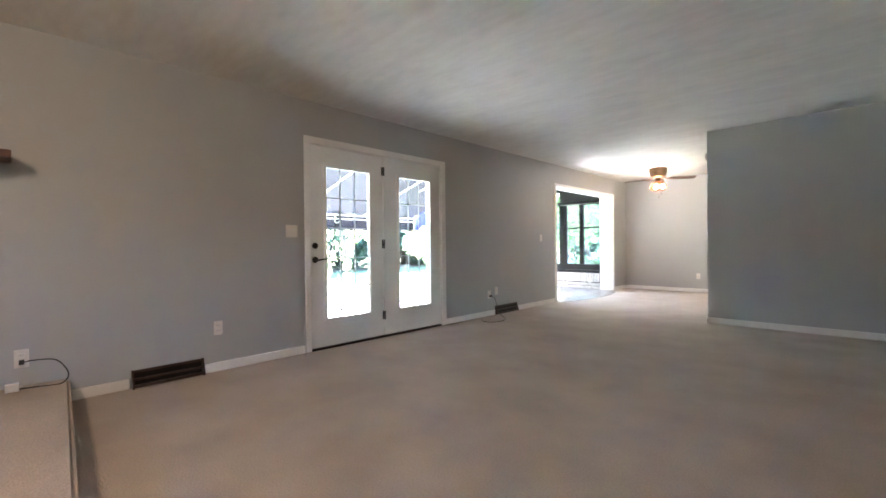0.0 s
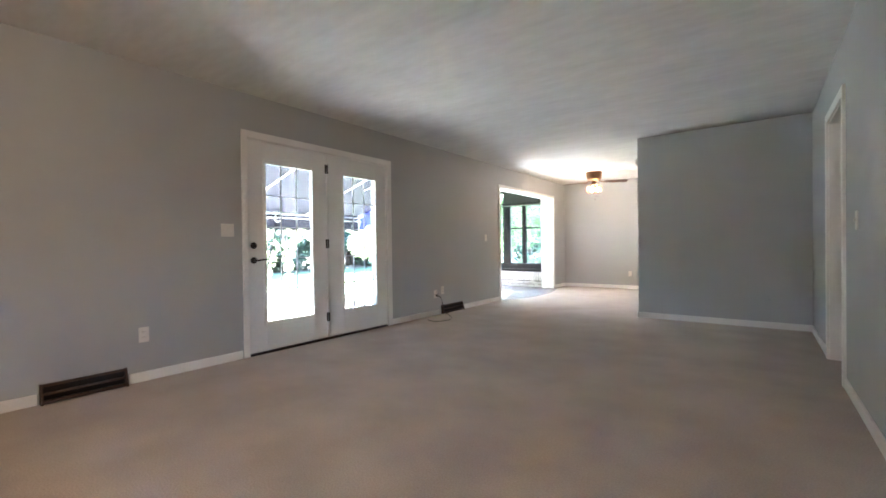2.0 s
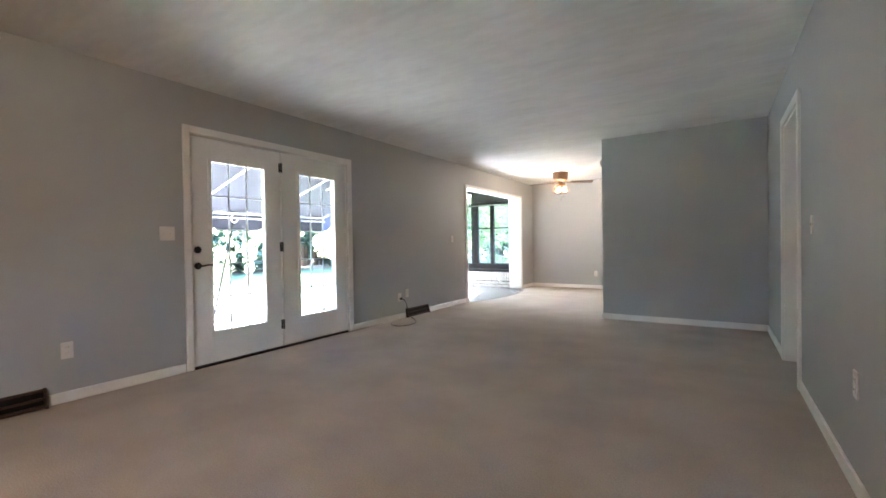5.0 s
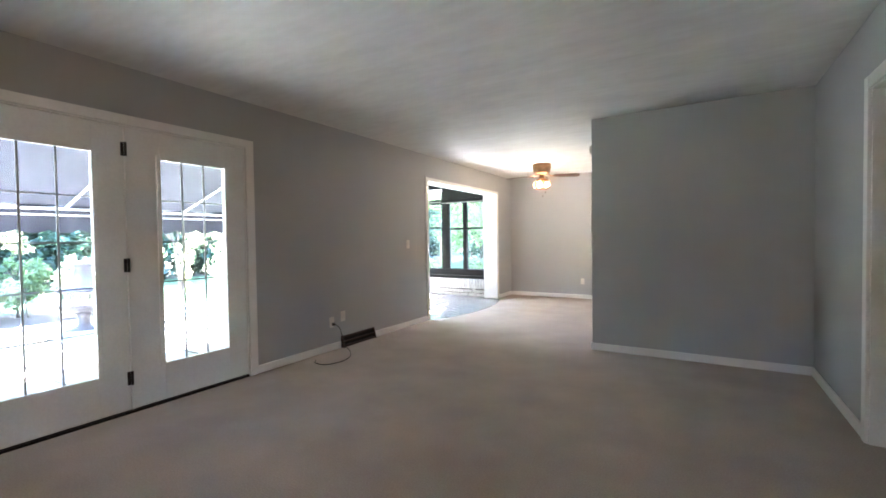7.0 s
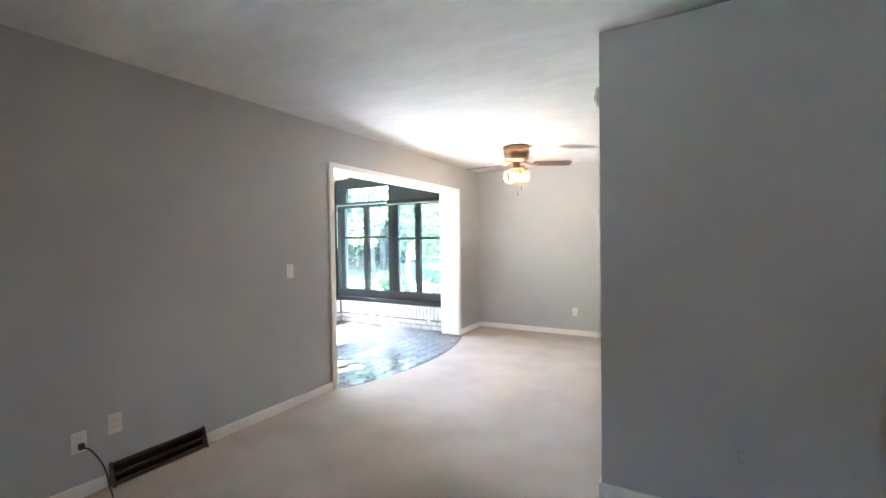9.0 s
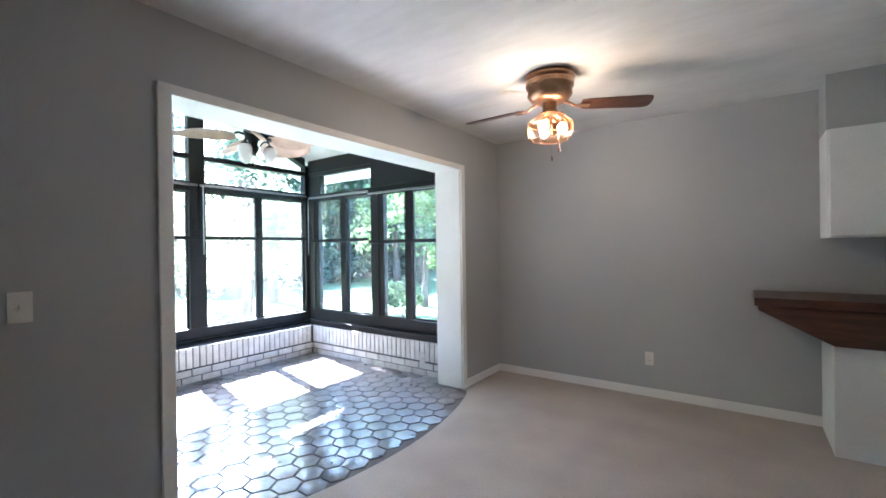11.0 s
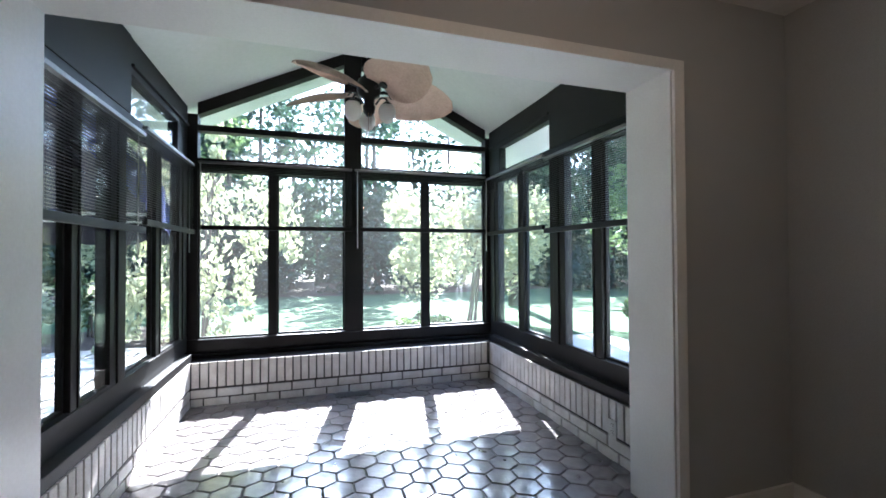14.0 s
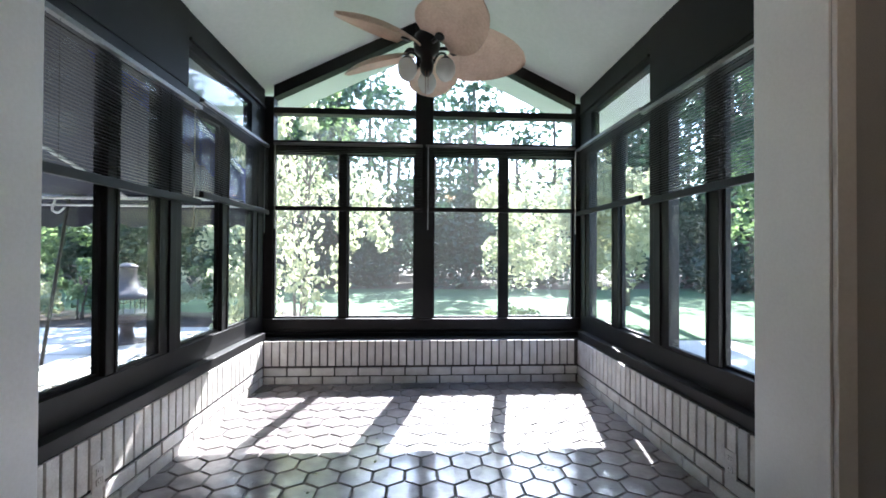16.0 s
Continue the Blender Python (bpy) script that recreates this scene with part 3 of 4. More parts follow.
# ---- living room things ----
def plate(at, normal, kind, group="", cover=None):
    """A wall plate: 'outlet', 'switch' or 'double'. normal: degrees about z that turn +x to the wall's normal."""
    wide = 0.115 if kind == "double" else 0.07
    th = thing("light_switch" if kind != "outlet" else "wall_outlet", at, {"outlet": "ivory duplex outlet plate on the wall", "switch": "ivory single toggle switch plate on the wall", "double": "ivory double switch plate on the wall"}[kind], "outlet" if kind == "outlet" else "switch", group)
    th.rotation_euler = (0, 0, radians(normal))
    part("cover_plate", boxes((0.0, 0.006, -wide / 2, wide / 2, -0.058, 0.058), bevel=0.0025), cover or M_PLATE, th)
    if kind == "outlet":
        for z in (-0.021, 0.021):
            part("socket", boxes((0.0058, 0.009, -0.017, 0.017, z - 0.014, z + 0.014), bevel=0.004), cover or M_PLATE, th)
            part("slot", boxes((0.0088, 0.0093, -0.008, -0.006, z - 0.003, z + 0.007), (0.0088, 0.0093, 0.006, 0.008, z - 0.003, z + 0.007)), M_BLACK, th, "dark slots")
    else:
        for y in ((-0.023, 0.023) if kind == "double" else (0.0,)):
            part("toggle", boxes((0.0058, 0.017, y - 0.005, y + 0.005, -0.006, 0.010), bevel=0.002), M_PLATE, th)
    return th


plate((0, 1.933, 1.187), 0, "double")
plate((0, 6.41, 1.148), 0, "switch")
for y, z in ((1.273, 0.361), (0.10, 0.335), (4.965, 0.310), (5.136, 0.352)):
    plate((0, y, z), 0, "outlet", "living room outlets")
for x in (3.105, 3.923):
    plate((x, PART_Y, 0.357), -90, "outlet", "living room outlets", M_WALL)
plate((EAST, 3.637, 1.15), 180, "switch")
plate((EAST, 2.66, 0.45), 180, "outlet", "living room outlets")
plate((1.50, NORTH, 0.337), -90, "outlet", "dining outlets")


def register(y0, y1, group="baseboard registers"):
    """A sloped baseboard register with two long slots."""
    n = y1 - y0
    th = thing("floor_register", (0, (y0 + y1) / 2, 0), "brown metal baseboard heating register with long slots", "vent", group)
    prof = [(0, 0.0), (0.055, 0.0), (0.052, 0.02), (0.018, 0.128), (0, 0.132)]
    for e, flip in ((-n / 2, 1), (n / 2, -1)):
        bm = bmesh.new()
        a = [bm.verts.new((x, e + flip * k, z)) for k in (0, 0.014) for x, z in prof]
        bm.faces.new(a[:5]), bm.faces.new(a[5:])
        for i in range(5):
            bm.faces.new((a[i], a[(i + 1) % 5], a[5 + (i + 1) % 5], a[5 + i]))
        bmesh.ops.recalc_face_normals(bm, faces=bm.faces)
        part("end_cap", bm, M_VENT, th)
    part("back", boxes((0.0, 0.012, -n / 2 + 0.014, n / 2 - 0.014, 0.0, 0.124)), M_BLACK, th, "dark inside of the register")
    for x, z, hgt in ((0.050, 0.006, 0.022), (0.036, 0.058, 0.016), (0.020, 0.112, 0.018)):
        part("louver", boxes((x - 0.014, x, -n / 2 + 0.014, n / 2 - 0.014, z, z + hgt), bevel=0.002), M_VENT, th)
    return th


register(0.672, 1.157)
register(5.10, 5.652)

th = thing("extension_lead", (0.02, 4.97, 0.29), "dark cable plugged into the outlet and looped on the carpet", "cord")
part("plug", boxes((-0.012, 0.018, -0.013, 0.013, -0.016, 0.016), bevel=0.004), M_CORD, th)
part("cable", tube(curve([(0.015, 0, 0), (0.05, 0.03, -0.03), (0.055, 0.08, -0.14), (0.09, 0.09, -0.25), (0.18, 0.06, -0.2845), (0.34, -0.10, -0.2845), (0.40, -0.28, -0.2845), (0.34, -0.44, -0.2845), (0.22, -0.46, -0.28), (0.16, -0.40, -0.275)], 8), 0.0042, 6), M_CORD, th, smooth=True)

bm = bmesh.new()
face = bm.faces.new([bm.verts.new((x, y, 0.160)) for x, y in ((0.0, -1.9), (2.2, -1.9), (2.2, 0.19), (1.1, 0.262), (0.0, 0.333))])
low = bmesh.ops.extrude_face_region(bm, geom=[face])
bmesh.ops.translate(bm, vec=(0, 0, -0.159), verts=[v for v in low["geom"] if isinstance(v, bmesh.types.BMVert)])
bmesh.ops.recalc_face_normals(bm, faces=bm.faces)
bmesh.ops.bevel(bm, geom=[e for e in bm.edges if min(v.co.z for v in e.verts) > 0.1], offset=0.02, segments=3, affect="EDGES")
structure("hearth_platform", bm, M_CARPET, "low carpeted platform before the fireplace")
th = thing("charger_cable", (0.012, 0.10, 0.315), "black cable with white plug on the carpeted platform", "cord")
part("plug", boxes((-0.004, 0.024, -0.013, 0.013, -0.015, 0.015), bevel=0.004), M_CORD, th)
part("cable", tube(curve([(0.02, 0, 0), (0.06, 0.06, 0.012), (0.10, 0.16, 0.0), (0.13, 0.215, -0.09), (0.13, 0.18, -0.15), (0.10, 0.06, -0.151), (0.07, -0.06, -0.151)], 8), 0.004, 6), M_CORD, th, smooth=True)
th = thing("power_adapter", (0.13, 0.055, 0.161), "small white plastic power adapter on the platform", "adapter")
bm = boxes((-0.024, 0.024, -0.032, 0.032, 0, 0.05), bevel=0.006)
part("case", bm, M_PLATE, th)
part("prong", boxes((-0.008, -0.006, 0.030, 0.046, 0.018, 0.030), (0.006, 0.008, 0.030, 0.046, 0.018, 0.030)), M_ALU, th)
th = thing("mantel_shelf", (0, -0.85, 1.555), "dark brown wooden mantel shelf fixed to the wall", "shelf")
part("shelf", boxes((0.0, 0.26, -0.9, 0.92, 0.03, 0.075), bevel=0.006), M_WOOD, th)
part("moulding", boxes((0.0, 0.20, -0.88, 0.86, -0.01, 0.031), bevel=0.008), M_WOOD, th)

th = thing("door_chime", (PART_X, PART_Y + 0.055, 2.15), "round white plastic alarm on the partition's end", "alarm")
bm = lathe([(0.0, 0.0), (0.055, 0.0), (0.055, 0.012), (0.046, 0.026), (0.0, 0.03)], 24)
bmesh.ops.transform(bm, matrix=pose(0, 0, 0, 0, -90, 0), verts=bm.verts)
part("case", bm, M_PLATE, th, smooth=True)
bm = lathe([(0.0, 0.0), (0.02, 0.0), (0.018, 0.004), (0.0, 0.004)], 16)
bmesh.ops.transform(bm, matrix=pose(-0.029, 0, 0, 0, -90, 0), verts=bm.verts)
part("grille", bm, M_BLACK, th)

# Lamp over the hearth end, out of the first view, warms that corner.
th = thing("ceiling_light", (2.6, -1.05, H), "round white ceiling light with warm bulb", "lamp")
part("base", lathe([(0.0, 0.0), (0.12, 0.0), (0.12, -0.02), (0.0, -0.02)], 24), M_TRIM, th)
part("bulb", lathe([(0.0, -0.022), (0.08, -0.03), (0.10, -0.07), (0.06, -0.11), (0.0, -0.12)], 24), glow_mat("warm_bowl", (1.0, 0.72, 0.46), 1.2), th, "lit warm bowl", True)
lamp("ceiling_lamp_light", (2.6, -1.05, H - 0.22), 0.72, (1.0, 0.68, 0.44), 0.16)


# ---- dining area ----
def dining_fan():
    th = thing("ceiling_fan", (1.165, 8.725, H), "brass hugger ceiling fan with walnut blades and lit amber glass", "fan")
    part("motor_housing", lathe([(0.0, 0.0), (0.150, 0.0), (0.165, -0.02), (0.150, -0.035), (0.152, -0.085), (0.140, -0.105), (0.146, -0.13), (0.120, -0.165), (0.085, -0.18), (0.0, -0.182)], 32), M_BRASS, th, smooth=True)
    part("vent_band", lathe([(0.1535, -0.045), (0.1555, -0.05), (0.1555, -0.078), (0.1535, -0.083)], 32), M_BRASS, th)
    for a in (30, 102, 177):
        rot = pose(0, 0, 0, 0, 0, a)
        bm = tube(curve([(0.085, 0, -0.172), (0.13, 0, -0.185), (0.165, 0, -0.205), (0.20, 0, -0.198)], 5), 0.009, 8)
        block(bm, 0.185, 0.255, -0.03, 0.03, -0.207, -0.201, bevel=0.002)
        bmesh.ops.transform(bm, matrix=rot, verts=bm.verts)
        part("blade_iron", bm, M_BRASS, th, "brass blade bracket")
        bm = bmesh.new()
        outline = [(0.20, -0.045), (0.24, -0.058), (0.60, -0.068), (0.635, -0.055), (0.645, -0.03), (0.645, 0.03), (0.635, 0.055), (0.60, 0.068), (0.24, 0.058), (0.20, 0.045)]
        face = bm.faces.new([bm.verts.new((x, y, 0)) for x, y in outline])
        e = bmesh.ops.extrude_face_region(bm, geom=[face])
        bmesh.ops.translate(bm, vec=(0, 0, 0.007), verts=[v for v in e["geom"] if isinstance(v, bmesh.types.BMVert)])
        bmesh.ops.recalc_face_normals(bm, faces=bm.faces)
        bmesh.ops.transform(bm, matrix=rot @ pose(0, 0, -0.198, -13, 0, 0), verts=bm.verts)
        part("blade", bm, M_WOOD, th, "dark walnut fan blade")
    part("light_stem", lathe([(0.045, -0.18), (0.045, -0.235), (0.055, -0.24), (0.055, -0.25), (0.0, -0.25)], 20), M_BRASS, th)
    g = part("light_shade", lathe([(0.055, -0.245), (0.10, -0.285), (0.150, -0.32), (0.152, -0.385), (0.118, -0.422)], 8), M_SMOKED, th, "clear amber bevelled glass shade")
    g.visible_shadow = False
    bm = bmesh.new()
    for i in range(8):
        a = 2 * math.pi * i / 8
        tube([(r * math.cos(a), r * math.sin(a), z) for r, z in ((0.056, -0.245), (0.151, -0.32), (0.153, -0.385), (0.119, -0.422))], 0.0022, 5, bm)
        b = 2 * math.pi * (i + 1) / 8
        for r, z in ((0.119, -0.422), (0.151, -0.32)):
            tube([(r * math.cos(a), r * math.sin(a), z), (r * math.cos(b), r * math.sin(b), z)], 0.0022, 5, bm)
    part("shade_frame", bm, M_BRASS, g, "thin brass strips between the panes")
    for k in range(3):
        a = radians(20 + 120 * k)
        c = (0.062 * math.cos(a), 0.062 * math.sin(a))
        part("socket", tube([(0.3 * c[0], 0.3 * c[1], -0.285), (0.62 * c[0], 0.62 * c[1], -0.305)], 0.014, 10), M_BRASS, th)
        bm = bmesh.new()
        bmesh.ops.create_uvsphere(bm, u_segments=14, v_segments=10, radius=0.030)
        bmesh.ops.scale(bm, vec=(1, 1, 1.25), verts=bm.verts)
        bmesh.ops.translate(bm, vec=(1.25 * c[0], 1.25 * c[1], -0.352), verts=bm.verts)
        part("bulb", bm, M_BULB, th, "lit warm bulb", True)
    for x, y, l in ((0.03, -0.05, 0.62), (0.05, 0.03, 0.55)):
        part("pull_chain", tube([(x, y, -0.25), (x, y, -l + 0.08)], 0.0016, 5), M_BRASS, th)
        part("chain_knob", lathe([(0.0, -l + 0.085), (0.005, -l + 0.075), (0.007, -l + 0.055), (0.0, -l + 0.045)], 10, (x, y)), M_WOOD, th)
    lamp("fan_light", (1.165, 8.725, H - 0.36), 0.15, (1.0, 0.66, 0.42), 0.06)


dining_fan()

th = thing("kitchen_counter", (2.25, 9.57, 0), "dark wood breakfast counter with tapered end on white base", "counter")
part("base", boxes((0.40, 2.03, 0.06, 0.58, 0.0, 0.70), bevel=0.004), M_DOOR, th, "pale base cabinet")
bm = bmesh.new()
prof = [(0.02, 0.93), (2.03, 0.93), (2.03, 0.70), (0.40, 0.70), (0.02, 0.90)]
a = [bm.verts.new((x, 0.02, z)) for x, z in prof]
b = [bm.verts.new((x, 0.58, z)) for x, z in prof]
bm.faces.new(a[::-1]), bm.faces.new(b)
for i in range(5):
    bm.faces.new((a[i], a[(i + 1) % 5], b[(i + 1) % 5], b[i]))
bmesh.ops.recalc_face_normals(bm, faces=bm.faces)
part("apron", bm, M_WOOD, th)
part("worktop", boxes((0.0, 2.03, 0.0, 0.59, 0.93, 0.985), bevel=0.006), M_WOOD, th)
th = thing("wall_cabinet", (2.65, 9.82, 1.38), "white painted wall cabinet above the counter", "cabinet")
part("body", boxes((0.0, 1.63, 0.0, 0.34, 0.0, 0.72), bevel=0.003), M_DOOR, th)
for i in range(3):
    d = part("door", boxes((0.01 + 0.54 * i, 0.54 * (i + 1), -0.019, -0.0005, 0.012, 0.708), bevel=0.004), M_DOOR, th)
    part("knob", lathe([(0.0, 0), (0.008, 0.002), (0.008, 0.01), (0.015, 0.02), (0.0, 0.024)], 12), M_BRASS, d).matrix_local = pose(0.50 + 0.54 * i - 0.0, -0.019, 0.10, 90, 0, 0)
structure("soffit", boxes((2.65, EAST, 9.84, NORTH, 2.10, H)), M_WALL, "grey boxed soffit above the wall cabinets")


# ---- sunroom fan ----
def leaf_blade(length=0.50, width=0.205):
    """A palm-leaf blade: broad, cupped and fan-ribbed, with a smooth rounded outline."""
    bm = bmesh.new()
    nu, nv = 16, 36
    grid = []
    for i in range(nu + 1):
        u = i / nu
        half = max(0.012, width * math.sin(math.pi * (0.06 + 0.94 * u) ** 0.85) ** 0.5 if u < 1 else 0.012)
        row = []
        for j in range(nv + 1):
            v = j / nv * 2 - 1
            x = length * u - 0.05 * v * v * math.sin(math.pi * u)
            rib = 0.0018 * (1 if j % 2 else -1) * math.sin(math.pi * min(1, u * 1.1))
            z = 0.03 * math.sin(u * math.pi * 0.9) - 0.045 * v * v * math.sin(math.pi * min(1, 0.2 + u * 0.7)) - 0.03 * u * u + rib
            row.append((x, half * v, z))
        grid.append(row)
    for off in (0.0, -0.004):
        vs = [[bm.verts.new((x, y, z + off)) for x, y, z in row] for row in grid]
        for i in range(nu):
            for j in range(nv):
                q = (vs[i][j], vs[i + 1][j], vs[i + 1][j + 1], vs[i][j + 1])
                bm.faces.new(q if off == 0 else q[::-1])
        ring = vs[0] + [r[-1] for r in vs[1:]] + vs[-1][-2::-1] + [r[0] for r in vs[-2:0:-1]]
        if off == 0.0:
            top = ring
    for i in range(len(ring)):
        j = (i + 1) % len(ring)
        bm.faces.new((top[j], top[i], ring[i], ring[j]))
    return bm


FAN = (-1.45, 8.205, 2.30)
th = thing("palm_ceiling_fan", (FAN[0], FAN[1], RZ), "bronze ceiling fan with tan palm-leaf blades and frosted globes", "fan")
DZ = FAN[2] - RZ
part("canopy", lathe([(0.0, 0.03), (0.07, 0.03), (0.07, -0.05), (0.05, -0.085), (0.0, -0.09)], 24), M_BLACK, th, smooth=True)
part("downrod", tube([(0, 0, -0.08), (0, 0, DZ + 0.12)], 0.013, 12), M_BLACK, th)
part("motor_housing", lathe([(0.0, DZ + 0.14), (0.03, DZ + 0.135), (0.045, DZ + 0.10), (0.075, DZ + 0.075), (0.085, DZ + 0.02), (0.075, DZ - 0.03), (0.042, DZ - 0.05), (0.034, DZ - 0.09), (0.045, DZ - 0.11), (0.038, DZ - 0.15), (0.02, DZ - 0.175), (0.0, DZ - 0.18)], 28), M_BLACK, th, smooth=True)
for k in range(5):
    m = pose(0, 0, DZ + 0.0, 0, 0, -47 + 72 * k)
    bm = tube(curve([(0.08, 0, 0.0), (0.12, 0.01, 0.01), (0.155, 0, 0.0)], 5), 0.012, 8)
    bmesh.ops.transform(bm, matrix=m, verts=bm.verts)
    part("blade_iron", bm, M_BLACK, th)
    bm = lathe([(0.0, -0.006), (0.028, -0.006), (0.03, 0.0), (0.026, 0.006), (0.0, 0.006)], 16)
    bmesh.ops.transform(bm, matrix=m @ pose(0.175, 0, -0.010, -24, 0, 0), verts=bm.verts)
    part("blade_boss", bm, M_BLACK, th)
    bm = leaf_blade()
    bmesh.ops.transform(bm, matrix=m @ pose(0.145, 0, 0.0, -24, 2, 0), verts=bm.verts)
    part("blade", bm, M_LEAFBLADE, th, "tan palm-leaf shaped blade", True)
for k in range(3):
    a = radians(-62 + 120 * k)
    u = Vector((math.cos(a), math.sin(a), 0))
    p = [u * r + Vector((0, 0, DZ + z)) for r, z in ((0.05, -0.10), (0.085, -0.06), (0.125, -0.065), (0.135, -0.095))]
    part("light_arm", tube(curve(p, 5), 0.007, 8), M_BLACK, th, smooth=True)
    c = (u * 0.135).to_tuple()
    s = part("shade", lathe([(0.022, DZ - 0.105), (0.046, DZ - 0.115), (0.060, DZ - 0.15), (0.058, DZ - 0.185), (0.038, DZ - 0.222), (0.010, DZ - 0.238), (0.0, DZ - 0.24)], 20, c[:2]), M_FROST, th, "frosted white glass globe", True)
    part("shade_holder", lathe([(0.012, DZ - 0.085), (0.03, DZ - 0.10), (0.045, DZ - 0.118), (0.040, DZ - 0.120)], 18, c[:2]), M_BLACK, th, smooth=True)
for y, l in ((-0.008, 0.30), (0.008, 0.27)):
    part("pull_chain", tube([(0.03, y, DZ - 0.16), (0.03, y, DZ - l)], 0.0016, 5), M_BRASS, th)

set_up(th)
for at, n in (((-0.60, BN, 0.185), -90), ((-0.615, BS, 0.185), 90)):
    plate(at, n, "outlet", "sunroom outlets", M_BRICK)
th = thing("floor_vent", (-2.33, 8.19, -0.004), "dark metal floor vent by the knee wall", "vent")
part("frame", boxes((-0.05, 0.05, -0.15, 0.15, 0.0, 0.004)), M_BLACK, th)
for i in range(9):
    part("slat", boxes((-0.045, 0.045, -0.135 + 0.03 * i, -0.12 + 0.03 * i, 0.004, 0.007)), M_BLACK, th)


# ---- outdoors ----
G = -0.16
structure("ground", boxes((-320, 320, -320, 320, G - 0.3, G)), M_GRASS, "mown lawn with patchy green grass")
bm = bmesh.new()
n = 60
for i in range(n + 1):
    y = -40 + 100 * i / n
    bm.verts.new((-13.6 + 0.7 * noise.noise((y * 0.25, 0, 3)), y, G + 0.012)), bm.verts.new((-34, y, G + 0.012))
bm.verts.ensure_lookup_table()
for i in range(n):
    bm.faces.new((bm.verts[2 * i], bm.verts[2 * i + 2], bm.verts[2 * i + 3], bm.verts[2 * i + 1]))
structure("mulch_bed", bm, M_MULCH, "dark leaf-covered ground under the trees")
structure("patio", boxes((-5.7, -T - 0.01, -3.0, 6.66, G, G + 0.045)), M_JOINT, "joint bed of the stone patio")
structure("pavement", boxes((-4.6, 3.0, 10.05, 12.6, G, G + 0.05)), M_CONCRETE, "pale sunlit concrete path beside the sunroom")
bm = bmesh.new()
for i in range(17):
    x = -8.0 + 0.26 * math.sin(i * 1.7)
    bm.verts.new((x, -3 + 0.55 * i, G + 0.02)), bm.verts.new((-5.72, -3 + 0.55 * i, G + 0.02))
bm.verts.ensure_lookup_table()
for i in range(16):
    bm.faces.new((bm.verts[2 * i + 1], bm.verts[2 * i + 3], bm.verts[2 * i + 2], bm.verts[2 * i]))
structure("planting_bed", bm, M_MULCH, "mulched planting bed along the patio")


def awning():
    """The canvas slopes from the house wall to a front bar on poles; a scalloped valance hangs from it."""
    y0, y1, xf, zt, zb = 0.9, 6.55, -3.40, 2.62, 1.70
    th = thing("patio_awning", (-T, (y0 + y1) / 2, G + 0.045), "blue-violet canvas patio awning with white frame and scalloped valance", "awning")
    o = Vector((-T, (y0 + y1) / 2, G + 0.045))

    def quad_sheet(fn, nu, nv):
        bm = bmesh.new()
        vs = [[bm.verts.new(Vector(fn(i / nu, j / nv)) - o) for j in range(nv + 1)] for i in range(nu + 1)]
        for i in range(nu):
            for j in range(nv):
                bm.faces.new((vs[i][j], vs[i + 1][j], vs[i + 1][j + 1], vs[i][j + 1]))
        return bm

    def at(u, v):
        return (-T - 0.005 + (xf + T) * u, y0 + (y1 - y0) * v, zt + (zb - zt) * u - 0.03 * math.sin(math.pi * u) * abs(math.sin(math.pi * v * 4)))

    def solid(name, bm, cloth=M_AWNING):
        ob = part(name, bm, cloth, th)
        md = ob.modifiers.new("thickness", "SOLIDIFY")
        md.thickness = 0.003
        return ob

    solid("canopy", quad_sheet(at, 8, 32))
    solid("valance", quad_sheet(lambda u, v: (xf - 0.012 + 0.02 * math.sin(v * 60), y0 + (y1 - y0) * v, zb - u * (0.30 + 0.045 * abs(math.sin(v * math.pi * 19)))), 2, 190))
    for yy in (y0, y1):
        solid("side_valance", quad_sheet(lambda u, v, yy=yy: (-T + (xf + T) * v, yy + 0.02 * math.sin(v * 40), zt + (zb - zt) * v - u * (0.30 + 0.045 * abs(math.sin(v * math.pi * 10)))), 2, 100), M_AWNING_LIT)
    for i in range(5):
        y = y0 + (y1 - y0) * i / 4
        part("rafter", tube([Vector((-T - 0.01, y, zt - 0.06)) - o, Vector((xf + 0.02, y, zb - 0.035)) - o], 0.016, 8), M_WHITE_METAL, th, "white awning rafter")
        if i in (1, 3):
            part("brace", tube([Vector((-T - 0.02, y - 0.6, 2.05)) - o, Vector((-2.0, y + 0.3, zt + (zb - zt) * 0.55 - 0.06)) - o], 0.014, 8), M_WHITE_METAL, th, "white diagonal brace")
    part("front_bar", tube([Vector((xf + 0.015, y0, zb - 0.04)) - o, Vector((xf + 0.015, y1, zb - 0.04)) - o], 0.018, 8), M_WHITE_METAL, th)
    part("cross_bar", tube([Vector((xf + 0.06, y0, zb - 0.12)) - o, Vector((xf + 0.06, y1, zb - 0.12)) - o], 0.012, 8), M_WHITE_METAL, th)
    part("crank_hook", tube(curve([Vector(p) - o for p in ((xf + 0.07, 4.46, zb - 0.07), (xf + 0.08, 4.44, zb - 0.17), (xf + 0.08, 4.50, zb - 0.20), (xf + 0.08, 4.56, zb - 0.15))], 5), 0.011, 8), M_WHITE_METAL, th, "white crank hook")
    for yb, yt in ((4.20, 4.55),):
        part("pole", tube([Vector((-3.50, yb, G + 0.045)) - o, Vector((xf + 0.01, yt, zb - 0.04)) - o], 0.017, 8), M_BLACK, th, "dark leaning support pole")


awning()

